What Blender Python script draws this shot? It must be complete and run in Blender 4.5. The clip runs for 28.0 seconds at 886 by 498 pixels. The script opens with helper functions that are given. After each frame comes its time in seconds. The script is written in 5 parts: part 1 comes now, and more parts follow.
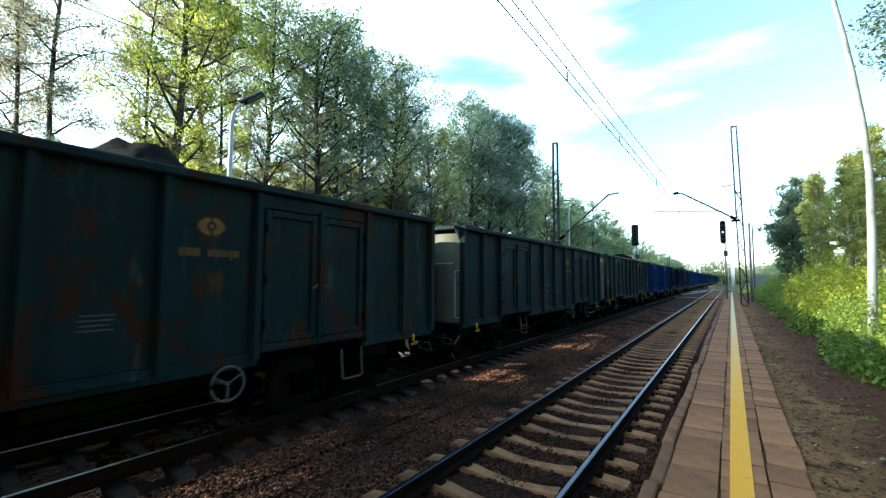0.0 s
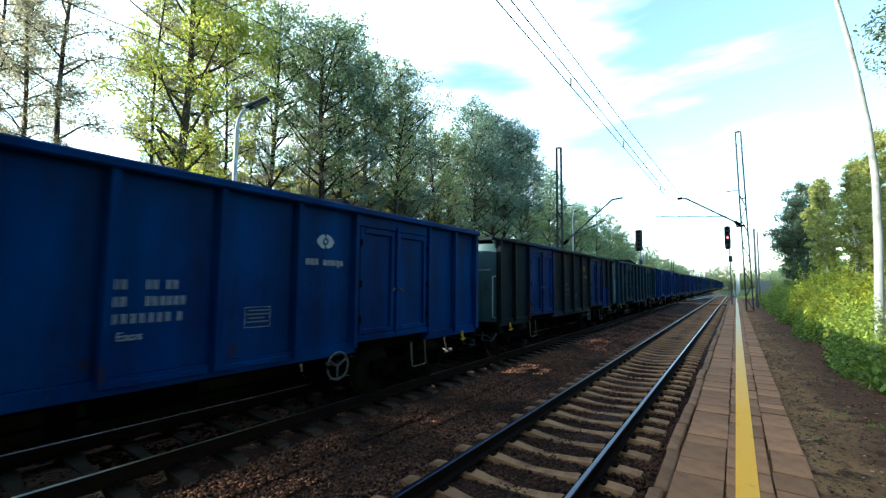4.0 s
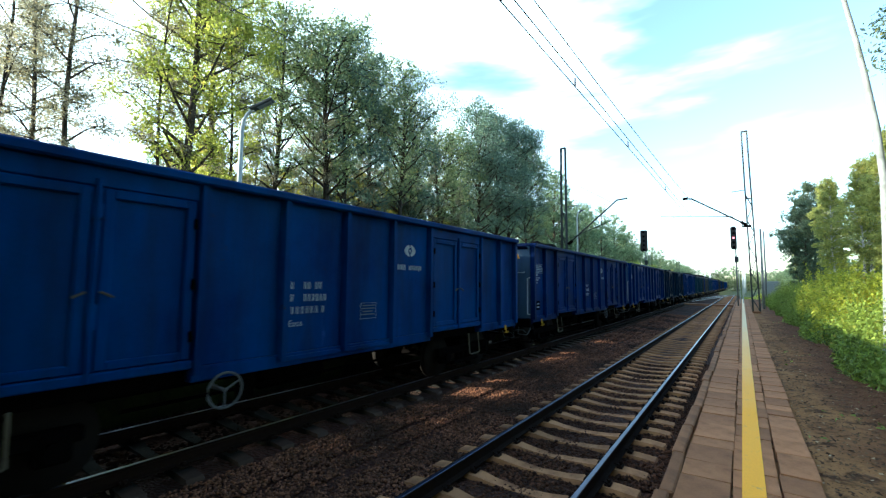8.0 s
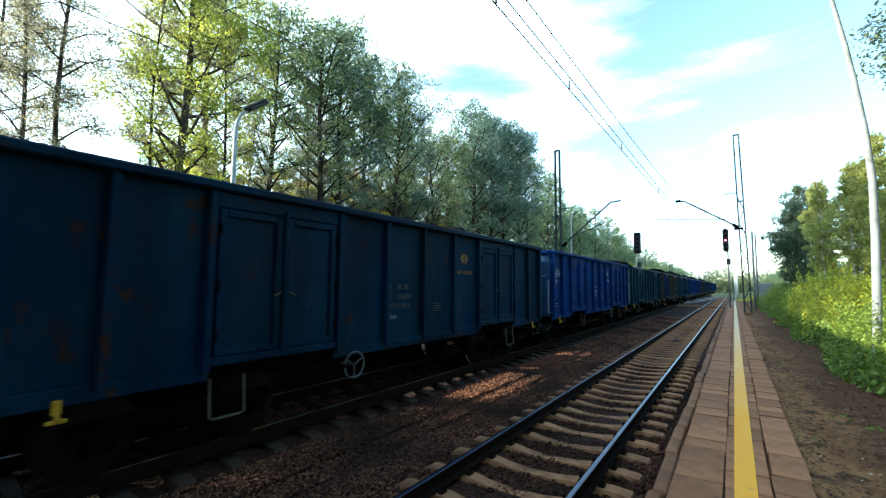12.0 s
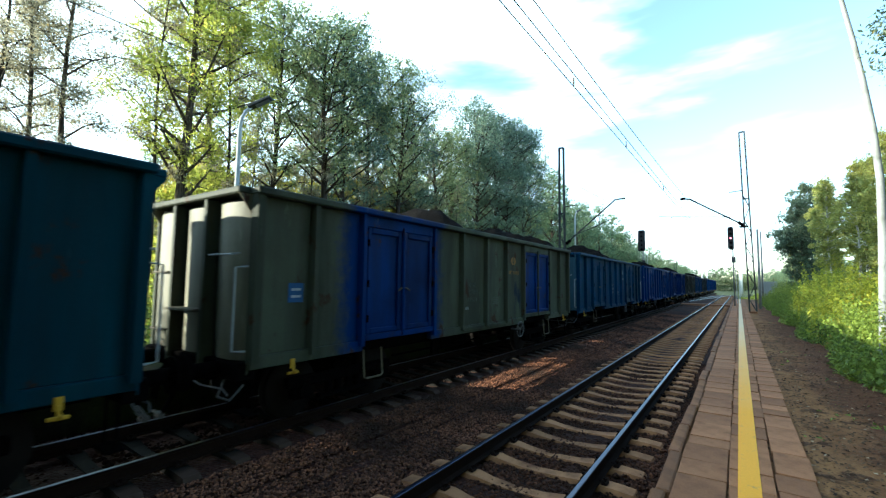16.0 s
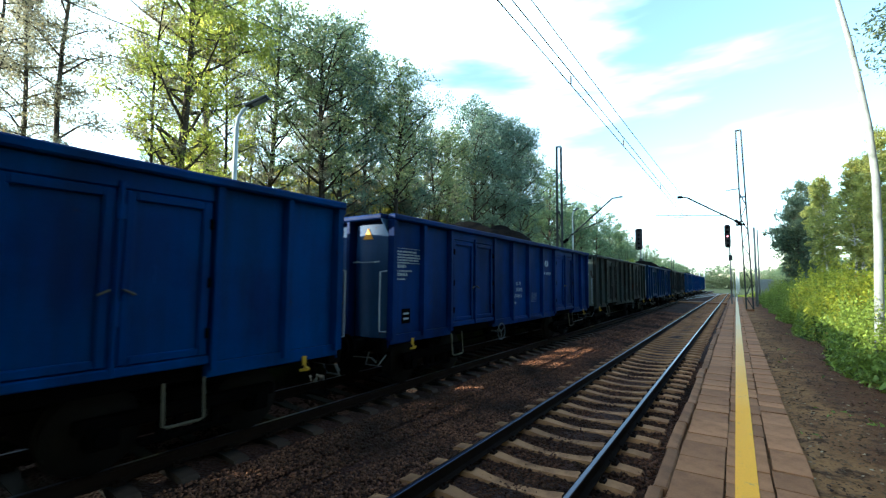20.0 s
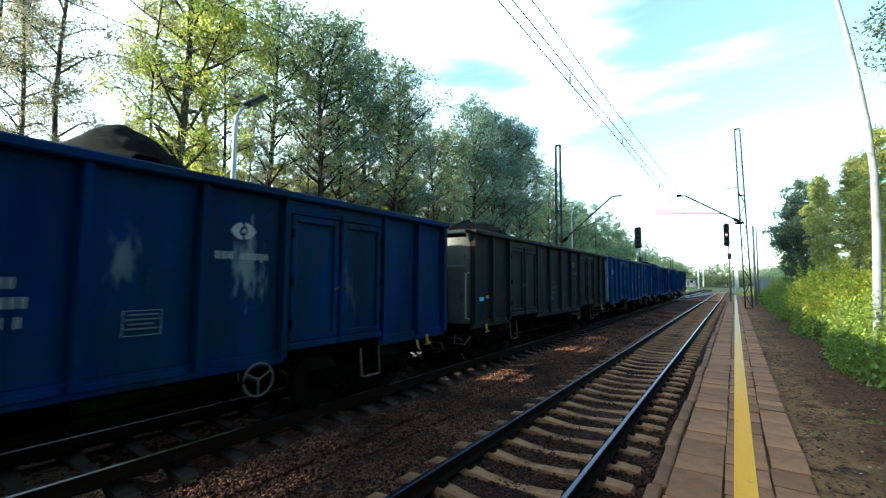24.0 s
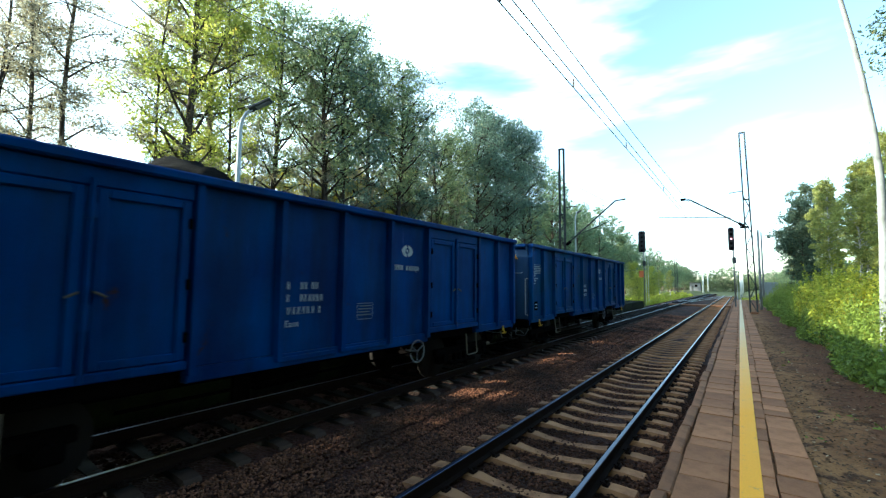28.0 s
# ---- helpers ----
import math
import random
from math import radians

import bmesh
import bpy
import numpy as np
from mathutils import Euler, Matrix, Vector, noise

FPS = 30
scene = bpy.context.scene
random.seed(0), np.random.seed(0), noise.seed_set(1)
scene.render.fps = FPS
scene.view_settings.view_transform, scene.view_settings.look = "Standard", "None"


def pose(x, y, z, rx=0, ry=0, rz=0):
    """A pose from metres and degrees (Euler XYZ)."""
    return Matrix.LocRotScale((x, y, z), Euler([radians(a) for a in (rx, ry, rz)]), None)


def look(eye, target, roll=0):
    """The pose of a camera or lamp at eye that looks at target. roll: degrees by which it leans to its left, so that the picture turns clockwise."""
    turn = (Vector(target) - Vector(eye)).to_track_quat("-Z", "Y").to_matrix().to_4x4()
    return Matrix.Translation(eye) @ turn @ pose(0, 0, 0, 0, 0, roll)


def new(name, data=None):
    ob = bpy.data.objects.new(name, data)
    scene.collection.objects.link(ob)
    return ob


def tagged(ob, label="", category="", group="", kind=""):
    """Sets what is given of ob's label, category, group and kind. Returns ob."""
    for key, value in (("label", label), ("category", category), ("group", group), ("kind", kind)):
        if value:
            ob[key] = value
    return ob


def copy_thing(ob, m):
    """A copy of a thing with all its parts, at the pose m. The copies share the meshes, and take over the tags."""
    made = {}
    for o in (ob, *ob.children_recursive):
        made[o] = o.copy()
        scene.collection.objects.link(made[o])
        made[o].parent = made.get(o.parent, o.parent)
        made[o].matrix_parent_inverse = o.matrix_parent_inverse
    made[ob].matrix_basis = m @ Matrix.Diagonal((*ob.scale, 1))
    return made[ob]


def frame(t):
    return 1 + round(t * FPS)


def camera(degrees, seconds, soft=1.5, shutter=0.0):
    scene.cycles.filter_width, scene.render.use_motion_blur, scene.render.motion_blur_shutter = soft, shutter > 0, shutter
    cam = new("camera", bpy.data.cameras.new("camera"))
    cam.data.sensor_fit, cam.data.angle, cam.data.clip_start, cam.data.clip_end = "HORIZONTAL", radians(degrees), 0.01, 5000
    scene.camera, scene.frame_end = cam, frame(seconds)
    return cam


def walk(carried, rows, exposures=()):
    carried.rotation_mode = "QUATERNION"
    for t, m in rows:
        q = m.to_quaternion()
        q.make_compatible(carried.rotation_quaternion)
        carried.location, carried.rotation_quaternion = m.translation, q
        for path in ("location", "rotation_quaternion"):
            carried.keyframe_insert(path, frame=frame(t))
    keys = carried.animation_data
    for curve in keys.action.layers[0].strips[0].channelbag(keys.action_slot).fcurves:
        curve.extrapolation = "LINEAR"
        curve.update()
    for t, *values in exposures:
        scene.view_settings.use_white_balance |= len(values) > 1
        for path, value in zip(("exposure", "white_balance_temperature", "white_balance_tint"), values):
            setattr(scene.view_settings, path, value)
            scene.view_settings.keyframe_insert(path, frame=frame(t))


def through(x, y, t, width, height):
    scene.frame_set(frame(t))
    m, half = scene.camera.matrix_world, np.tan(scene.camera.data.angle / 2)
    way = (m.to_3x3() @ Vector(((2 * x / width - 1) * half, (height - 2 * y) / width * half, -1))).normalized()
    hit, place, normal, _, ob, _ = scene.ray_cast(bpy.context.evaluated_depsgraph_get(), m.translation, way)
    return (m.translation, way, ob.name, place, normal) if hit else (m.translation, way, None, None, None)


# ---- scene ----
# ---- camera ----
# x: right of the near track's axis, y: along the tracks, z: above the rail tops
cam = camera(91.9, 28.0, soft=1.3, shutter=0.12)
EYE = (2.30, 0.0, 2.25)
# seconds, degrees to the left of the tracks, up, and lean
ROWS = [
    (0.0, 33.86, 3.84, 0.27),
    (0.5, 33.45, 4.05, 0.40),
    (1.0, 33.49, 4.15, 0.47),
    (1.5, 33.90, 4.47, 0.55),
    (2.0, 34.10, 4.59, 0.52),
    (2.5, 34.17, 4.55, 0.72),
    (3.0, 34.13, 4.73, 0.67),
    (3.5, 34.15, 4.48, 0.60),
    (5.5, 34.85, 4.57, 0.13),
    (6.0, 34.26, 4.87, 0.29),
    (6.5, 33.98, 5.04, 0.59),
    (7.0, 34.38, 4.53, 0.32),
    (7.5, 34.37, 4.62, 0.63),
    (8.0, 34.86, 4.53, 0.49),
    (8.5, 34.89, 4.37, 0.57),
    (9.0, 34.42, 4.96, 0.81),
    (9.5, 33.93, 4.76, 0.50),
    (10.0, 33.75, 4.37, 0.39),
    (10.5, 33.00, 4.74, 0.54),
    (11.0, 32.88, 5.20, 0.41),
    (11.5, 33.20, 5.04, 0.48),
    (12.0, 34.13, 4.76, 0.54),
    (12.5, 34.74, 4.65, 0.94),
    (14.5, 34.24, 4.19, 0.49),
    (15.0, 33.91, 4.77, 0.41),
    (15.5, 34.24, 4.38, 0.51),
    (16.0, 34.59, 4.41, 0.69),
    (16.5, 34.79, 3.82, 0.21),
    (17.0, 34.99, 4.32, 0.69),
    (17.5, 34.66, 3.98, 0.41),
    (18.0, 33.80, 4.00, 0.32),
    (18.5, 33.78, 4.25, 0.23),
    (19.0, 34.05, 3.88, 0.09),
    (19.5, 34.01, 3.92, 0.28),
    (20.0, 34.30, 4.28, 0.48),
    (20.5, 34.38, 4.47, 0.32),
    (21.0, 34.32, 4.20, 0.20),
    (21.5, 34.30, 4.12, 0.14),
    (23.5, 34.16, 4.16, 0.44),
    (24.0, 34.20, 4.12, 0.40),
    (24.5, 34.51, 4.01, 0.22),
    (25.0, 34.62, 4.02, 0.31),
    (25.5, 34.60, 4.14, 0.42),
    (26.0, 34.51, 4.13, 0.20),
    (26.5, 34.60, 4.29, 0.34),
    (27.0, 34.35, 4.46, 0.24),
    (27.5, 34.55, 4.46, 0.44),
    (28.0, 34.64, 4.59, 0.56),
]
walk(cam, [(t, pose(*EYE, 90 + up, 0, left) @ pose(0, 0, 0, 0, 0, lean)) for t, left, up, lean in ROWS],
     exposures=[(0.0, 1.98, 5450, -1), (28.0, 1.98, 5450, -1)])

# ---- light ----
SUN_AZ, SUN_EL = 230.0, 14.0
world = bpy.data.worlds.new("world")
scene.world = world
world.use_nodes = True
nt = world.node_tree
nt.nodes.clear()
w_out = nt.nodes.new("ShaderNodeOutputWorld")
w_bg = nt.nodes.new("ShaderNodeBackground")
w_sky = nt.nodes.new("ShaderNodeTexSky")
w_sky.sky_type = "NISHITA"
w_sky.sun_disc = False
w_sky.sun_elevation, w_sky.sun_rotation = radians(SUN_EL), radians(SUN_AZ)
w_sky.altitude, w_sky.air_density, w_sky.dust_density, w_sky.ozone_density = 200, 1.0, 1.0, 0.3
w_co = nt.nodes.new("ShaderNodeTexCoord")
w_map = nt.nodes.new("ShaderNodeMapping")
w_map.inputs["Scale"].default_value = (1.2, 0.8, 5.0)
w_map.inputs["Rotation"].default_value = (radians(8), radians(-14), radians(30))
w_noise = nt.nodes.new("ShaderNodeTexNoise")
w_noise.inputs["Scale"].default_value, w_noise.inputs["Detail"].default_value = 2.1, 5.0
w_sep = nt.nodes.new("ShaderNodeSeparateXYZ")


def w_math(kind, a, b, c=0.0):
    """A math node of the sky; a is an output, b and c numbers or outputs."""
    n = nt.nodes.new("ShaderNodeMath")
    n.operation = kind
    for i, v in enumerate((a, b, c)):
        if isinstance(v, (int, float)):
            n.inputs[i].default_value = v
        else:
            nt.links.new(v, n.inputs[i])
    return n.outputs[0]


# a thin veil of cloud thickens towards the sun's side and the horizon, with wisps in it
w_side = w_math("MAXIMUM", w_math("MULTIPLY", w_sep.outputs[0], -1.35), 0.0)
w_low = w_math("MULTIPLY_ADD", w_sep.outputs[2], -0.70, 0.15)
w_wisp = w_math("MULTIPLY_ADD", w_noise.outputs["Fac"], 2.4, -1.2)
w_sum = w_math("ADD", w_math("ADD", w_side, w_low), w_wisp)
w_ramp = nt.nodes.new("ShaderNodeMapRange")
w_ramp.interpolation_type = "SMOOTHSTEP"
w_ramp.inputs["From Min"].default_value, w_ramp.inputs["From Max"].default_value = 0.02, 0.78
w_mix = nt.nodes.new("ShaderNodeMix")
w_mix.data_type = "RGBA"
w_mix.inputs[7].default_value = (5.0, 6.0, 6.3, 1)
nt.links.new(w_co.outputs["Generated"], w_map.inputs["Vector"])
nt.links.new(w_co.outputs["Generated"], w_sep.inputs[0])
nt.links.new(w_map.outputs[0], w_noise.inputs["Vector"])
nt.links.new(w_sum, w_ramp.inputs["Value"])
nt.links.new(w_ramp.outputs[0], w_mix.inputs[0])
nt.links.new(w_sky.outputs[0], w_mix.inputs[6])
nt.links.new(w_mix.outputs[2], w_bg.inputs["Color"])
w_bg.inputs["Strength"].default_value = 0.14
nt.links.new(w_bg.outputs[0], w_out.inputs[0])

sun = new("sun", bpy.data.lights.new("sun", "SUN"))
sun.data.energy, sun.data.angle, sun.data.color = 5.0, radians(0.5), (1.0, 0.85, 0.62)
az, el = radians(SUN_AZ), radians(SUN_EL)
SUN_WAY = Vector((math.sin(az) * math.cos(el), math.cos(az) * math.cos(el), math.sin(el)))
sun.matrix_world = look(SUN_WAY * 60, (0, 0, 0))


# ---- mesh and material helpers ----
class Geo:
    """Collects faces for one mesh."""

    def __init__(self):
        self.v, self.f = [], []

    def add(self, verts, faces):
        n = len(self.v)
        self.v += [tuple(p) for p in verts]
        self.f += [tuple(i + n for i in q) for q in faces]
        return self

    def box(self, x0, x1, y0, y1, z0, z1, c=0.0, m=None):
        """A box whose edges are cut by c."""
        if c <= 0:
            p = [(x, y, z) for x in (x0, x1) for y in (y0, y1) for z in (z0, z1)]
            q = [(0, 1, 3, 2), (4, 6, 7, 5), (0, 4, 5, 1), (2, 3, 7, 6), (0, 2, 6, 4), (1, 5, 7, 3)]
        else:
            p, idx = [], {}
            for ix, x in enumerate((x0, x1)):
                for iy, y in enumerate((y0, y1)):
                    for iz, z in enumerate((z0, z1)):
                        sx, sy, sz = (c, -c)[ix], (c, -c)[iy], (c, -c)[iz]
                        for ax, t in enumerate(((x, y + sy, z + sz), (x + sx, y, z + sz), (x + sx, y + sy, z))):
                            idx[ix, iy, iz, ax] = len(p)
                            p.append(t)
            q = []
            for s in (0, 1):
                q.append([idx[s, a, b, 0] for a, b in ((0, 0), (0, 1), (1, 1), (1, 0))][::(1, -1)[s]])
                q.append([idx[a, s, b, 1] for a, b in ((0, 0), (1, 0), (1, 1), (0, 1))][::(1, -1)[s]])
                q.append([idx[a, b, s, 2] for a, b in ((0, 0), (0, 1), (1, 1), (1, 0))][::(1, -1)[s]])
            for a in (0, 1):
                for b in (0, 1):
                    q.append([idx[a, b, 0, 0], idx[a, b, 1, 0], idx[a, b, 1, 1], idx[a, b, 0, 1]])
                    q.append([idx[a, 0, b, 0], idx[a, 1, b, 0], idx[a, 1, b, 2], idx[a, 0, b, 2]])
                    q.append([idx[0, a, b, 1], idx[1, a, b, 1], idx[1, a, b, 2], idx[0, a, b, 2]])
                    for d in (0, 1):
                        q.append([idx[a, b, d, k] for k in (0, 1, 2)])
        if m is not None:
            p = [m @ Vector(t) for t in p]
        return self.add(p, q)

    def tube(self, pts, r, n=8, caps=True):
        """A round bar through the points; r is one radius or one for each point."""
        pts = [Vector(t) for t in pts]
        rs = r if isinstance(r, (list, tuple)) else [r] * len(pts)
        ref = Vector((0, 0, 1)) if abs((pts[-1] - pts[0]).normalized().z) < 0.9 else Vector((1, 0, 0))
        vs, fs = [], []
        for i, t in enumerate(pts):
            d = (pts[min(i + 1, len(pts) - 1)] - pts[max(i - 1, 0)]).normalized()
            a = d.cross(ref).normalized()
            b = d.cross(a)
            for k in range(n):
                w = 2 * math.pi * k / n
                vs.append(t + rs[i] * (math.cos(w) * a + math.sin(w) * b))
        for i in range(len(pts) - 1):
            for k in range(n):
                fs.append((i * n + k, i * n + (k + 1) % n, (i + 1) * n + (k + 1) % n, (i + 1) * n + k))
        if caps:
            fs.append(tuple(range(n))[::-1])
            fs.append(tuple((len(pts) - 1) * n + k for k in range(n)))
        return self.add(vs, fs)

    def sweep(self, prof, p0, p1):
        """An (x, z) profile pulled along y from p0 to p1."""
        n = len(prof)
        vs = [(x, y, z) for y in (p0, p1) for x, z in prof]
        fs = [(k, (k + 1) % n, n + (k + 1) % n, n + k) for k in range(n)]
        return self.add(vs, fs + [tuple(range(n))[::-1], tuple(range(n, 2 * n))])

    def disc(self, c, axis, r, h, n=20, hole=0.0):
        """A flat cylinder about c; with a hole it is a ring."""
        c, axis = Vector(c), Vector(axis).normalized()
        ref = Vector((0, 0, 1)) if abs(axis.z) < 0.9 else Vector((1, 0, 0))
        a = axis.cross(ref).normalized()
        b = axis.cross(a)
        vs, fs = [], []
        for s in (-h / 2, h / 2):
            for rr in ((r, hole) if hole else (r,)):
                for k in range(n):
                    w = 2 * math.pi * k / n
                    vs.append(c + axis * s + rr * (math.cos(w) * a + math.sin(w) * b))
        if hole:
            for k in range(n):
                j = (k + 1) % n
                fs += [(k, j, n + j, n + k), (2 * n + k, 3 * n + k, 3 * n + j, 2 * n + j), (k, 2 * n + k, 2 * n + j, j), (n + k, n + j, 3 * n + j, 3 * n + k)]
        else:
            fs += [(k, (k + 1) % n, n + (k + 1) % n, n + k) for k in range(n)] + [tuple(range(n))[::-1], tuple(range(n, 2 * n))]
        return self.add(vs, fs)

    def mesh(self, name, mat, smooth=False):
        me = bpy.data.meshes.new(name)
        me.from_pydata(self.v, [], self.f)
        if mat:
            me.materials.append(mat)
        if smooth:
            me.polygons.foreach_set("use_smooth", [True] * len(me.polygons))
        bm = bmesh.new()
        bm.from_mesh(me)
        bmesh.ops.recalc_face_normals(bm, faces=bm.faces[:])
        bm.to_mesh(me)
        bm.free()
        return me


def part(name, geo, mat, parent, label="", smooth=False):
    """ONE mesh under a thing or a part; geo is a Geo or a ready mesh."""
    me = geo if isinstance(geo, bpy.types.Mesh) else geo.mesh(name, mat, smooth)
    ob = new(name, me)
    if parent:
        ob.parent = parent
    return tagged(ob, label)


def thing(name, label, category, group="", kind="", at=None, geo=None, mat=None, smooth=False):
    ob = new(name, geo.mesh(name, mat, smooth) if geo else None)
    if at is not None:
        ob.matrix_basis = at
    return tagged(ob, label, category, group, kind)


def bulk(name, verts, faces, mat, smooth=False):
    """A large mesh out of numpy arrays; all faces have the same number of corners."""
    me = bpy.data.meshes.new(name)
    verts, faces = np.asarray(verts, dtype=np.float32), np.asarray(faces, dtype=np.int32)
    k = faces.shape[1]
    me.vertices.add(len(verts))
    me.vertices.foreach_set("co", verts.ravel())
    me.loops.add(faces.size)
    me.loops.foreach_set("vertex_index", faces.ravel())
    me.polygons.add(len(faces))
    me.polygons.foreach_set("loop_start", np.arange(0, faces.size, k, dtype=np.int32))
    if smooth:
        me.polygons.foreach_set("use_smooth", [True] * len(faces))
    me.materials.append(mat)
    me.update(calc_edges=True)
    me.validate()
    return me


class Mat:
    """A node material with a Principled shader and short ways to link nodes."""

    def __init__(self, name, rough=0.8, metal=0.0, spec=0.5):
        self.m = bpy.data.materials.new(name)
        self.m.use_nodes = True
        self.t = self.m.node_tree
        self.p = self.t.nodes["Principled BSDF"]
        self.p.inputs["Roughness"].default_value = rough
        self.p.inputs["Metallic"].default_value = metal
        self.p.inputs["Specular IOR Level"].default_value = spec
        self.co = self.t.nodes.new("ShaderNodeTexCoord")

    def node(self, kind, **values):
        n = self.t.nodes.new(kind)
        for k, v in values.items():
            n.inputs[k.replace("_", " ")].default_value = v
        return n

    def link(self, a, b):
        self.t.links.new(a, b)

    def noise(self, scale, detail=3.0, rough=0.55, stretch=(1, 1, 1), space="Object"):
        mp = self.node("ShaderNodeMapping", Scale=stretch)
        self.link(self.co.outputs[space], mp.inputs["Vector"])
        n = self.node("ShaderNodeTexNoise", Scale=scale, Detail=detail, Roughness=rough)
        self.link(mp.outputs[0], n.inputs["Vector"])
        return n.outputs["Fac"]

    def ramp(self, fac, lo, hi):
        r = self.t.nodes.new("ShaderNodeMapRange")
        r.inputs["From Min"].default_value, r.inputs["From Max"].default_value = lo, hi
        self.link(fac, r.inputs["Value"])
        return r.outputs[0]

    def mix(self, fac, a, b, blend="MIX"):
        n = self.t.nodes.new("ShaderNodeMix")
        n.data_type, n.blend_type = "RGBA", blend
        if isinstance(fac, (int, float)):
            n.inputs[0].default_value = fac
        else:
            self.link(fac, n.inputs[0])
        for v, s in ((a, 6), (b, 7)):
            if isinstance(v, tuple):
                n.inputs[s].default_value = (*v[:3], 1)
            else:
                self.link(v, n.inputs[s])
        return n.outputs[2]

    def random(self):
        return self.t.nodes.new("ShaderNodeObjectInfo").outputs["Random"]

    def island(self):
        return self.t.nodes.new("ShaderNodeNewGeometry").outputs["Random Per Island"]

    def scale_value(self, col, fac, lo, hi):
        """col times a brightness between lo and hi, by fac."""
        r = self.t.nodes.new("ShaderNodeMapRange")
        r.inputs["To Min"].default_value, r.inputs["To Max"].default_value = lo, hi
        self.link(fac, r.inputs["Value"])
        h = self.t.nodes.new("ShaderNodeHueSaturation")
        self.link(r.outputs[0], h.inputs["Value"])
        if isinstance(col, tuple):
            h.inputs["Color"].default_value = (*col[:3], 1)
        else:
            self.link(col, h.inputs["Color"])
        return h.outputs[0]

    def done(self, col, bump=None, depth=0.01, strength=0.5):
        if isinstance(col, tuple):
            self.p.inputs["Base Color"].default_value = (*col[:3], 1)
        else:
            self.link(col, self.p.inputs["Base Color"])
        if bump is not None:
            b = self.node("ShaderNodeBump", Strength=strength, Distance=depth)
            self.link(bump, b.inputs["Height"])
            self.link(b.outputs[0], self.p.inputs["Normal"])
        return self.m


def plain(name, col, rough=0.7, metal=0.0, vary=0.25, scale=6.0, bump=0.002, spec=0.3):
    """A lightly uneven paint or metal."""
    k = Mat(name, rough, metal, spec)
    a, b = k.noise(scale, 4), k.noise(scale * 9, 2)
    c = k.scale_value(col, a, 1 - vary, 1 + vary)
    return k.done(k.scale_value(c, b, 1 - vary * 0.5, 1 + vary * 0.5), b, bump)


# ---- materials ----
def ballast_mat(name, tone):
    k = Mat(name, 0.95, 0, 0.2)
    cell = k.node("ShaderNodeTexVoronoi", Scale=22.0)
    k.link(k.co.outputs["Object"], cell.inputs["Vector"])
    big = k.noise(0.35, 4)
    c = k.mix(k.ramp(cell.outputs["Color"], 0.1, 0.9), tone, tuple(v * 2.3 for v in tone))
    c = k.mix(k.ramp(big, 0.4, 0.7), c, (0.02, 0.011, 0.007))
    return k.done(c, cell.outputs["Distance"], 0.03, 1.0)


def stone_mat(name, tone=1.0):
    k = Mat(name, 0.9, 0, 0.3 * tone)
    r = k.island()
    c = k.mix(r, (0.033, 0.0114, 0.0062), (0.265, 0.112, 0.057))
    c = k.mix(k.ramp(k.noise(0.5, 3), 0.42, 0.65), c, (0.032, 0.016, 0.009))
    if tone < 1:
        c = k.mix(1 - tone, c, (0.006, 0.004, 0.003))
    return k.done(c, k.noise(60, 2), 0.004)


def concrete_mat(name, col, dirt, scale=3.0, rough=0.9, spec=0.3):
    k = Mat(name, rough, 0, spec)
    fine, big = k.noise(scale * 22, 3), k.noise(scale, 5, 0.65)
    c = k.scale_value(col, k.random(), 0.70, 1.20)
    c = k.mix(k.ramp(big, 0.42, 0.72), c, dirt)
    c = k.scale_value(c, fine, 0.8, 1.2)
    return k.done(c, fine, 0.004, 0.6)


def soil_mat():
    k = Mat("trodden_soil", 0.95, 0, 0.2)
    big, mid, fine = k.noise(0.6, 5, 0.6), k.noise(5.0, 4), k.noise(45, 3)
    c = k.mix(k.ramp(big, 0.35, 0.68), (0.185, 0.085, 0.030), (0.285, 0.142, 0.055))
    # trodden clay along the paving turns darker and red-brown further out
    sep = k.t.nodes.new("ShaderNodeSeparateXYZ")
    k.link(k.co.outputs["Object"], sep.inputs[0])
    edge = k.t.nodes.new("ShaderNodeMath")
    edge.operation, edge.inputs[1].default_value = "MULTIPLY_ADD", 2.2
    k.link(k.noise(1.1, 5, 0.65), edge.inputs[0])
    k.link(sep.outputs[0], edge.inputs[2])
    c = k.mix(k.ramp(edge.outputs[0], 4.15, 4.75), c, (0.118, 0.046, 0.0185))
    c = k.mix(k.ramp(mid, 0.52, 0.66), c, (0.062, 0.026, 0.0100))
    c = k.mix(k.ramp(k.noise(16, 4, 0.7), 0.62, 0.70), c, (0.24, 0.15, 0.075))
    c = k.scale_value(c, fine, 0.55, 1.4)
    h = k.mix(0.4, mid, fine)
    return k.done(c, h, 0.03, 0.8)


def ground_mat():
    k = Mat("rough_grass_ground", 0.95, 0, 0.2)
    big, fine = k.noise(0.15, 5), k.noise(9, 4)
    c = k.mix(k.ramp(big, 0.4, 0.6), (0.06, 0.085, 0.02), (0.13, 0.12, 0.045))
    c = k.scale_value(c, fine, 0.5, 1.5)
    return k.done(c, fine, 0.06, 0.8)


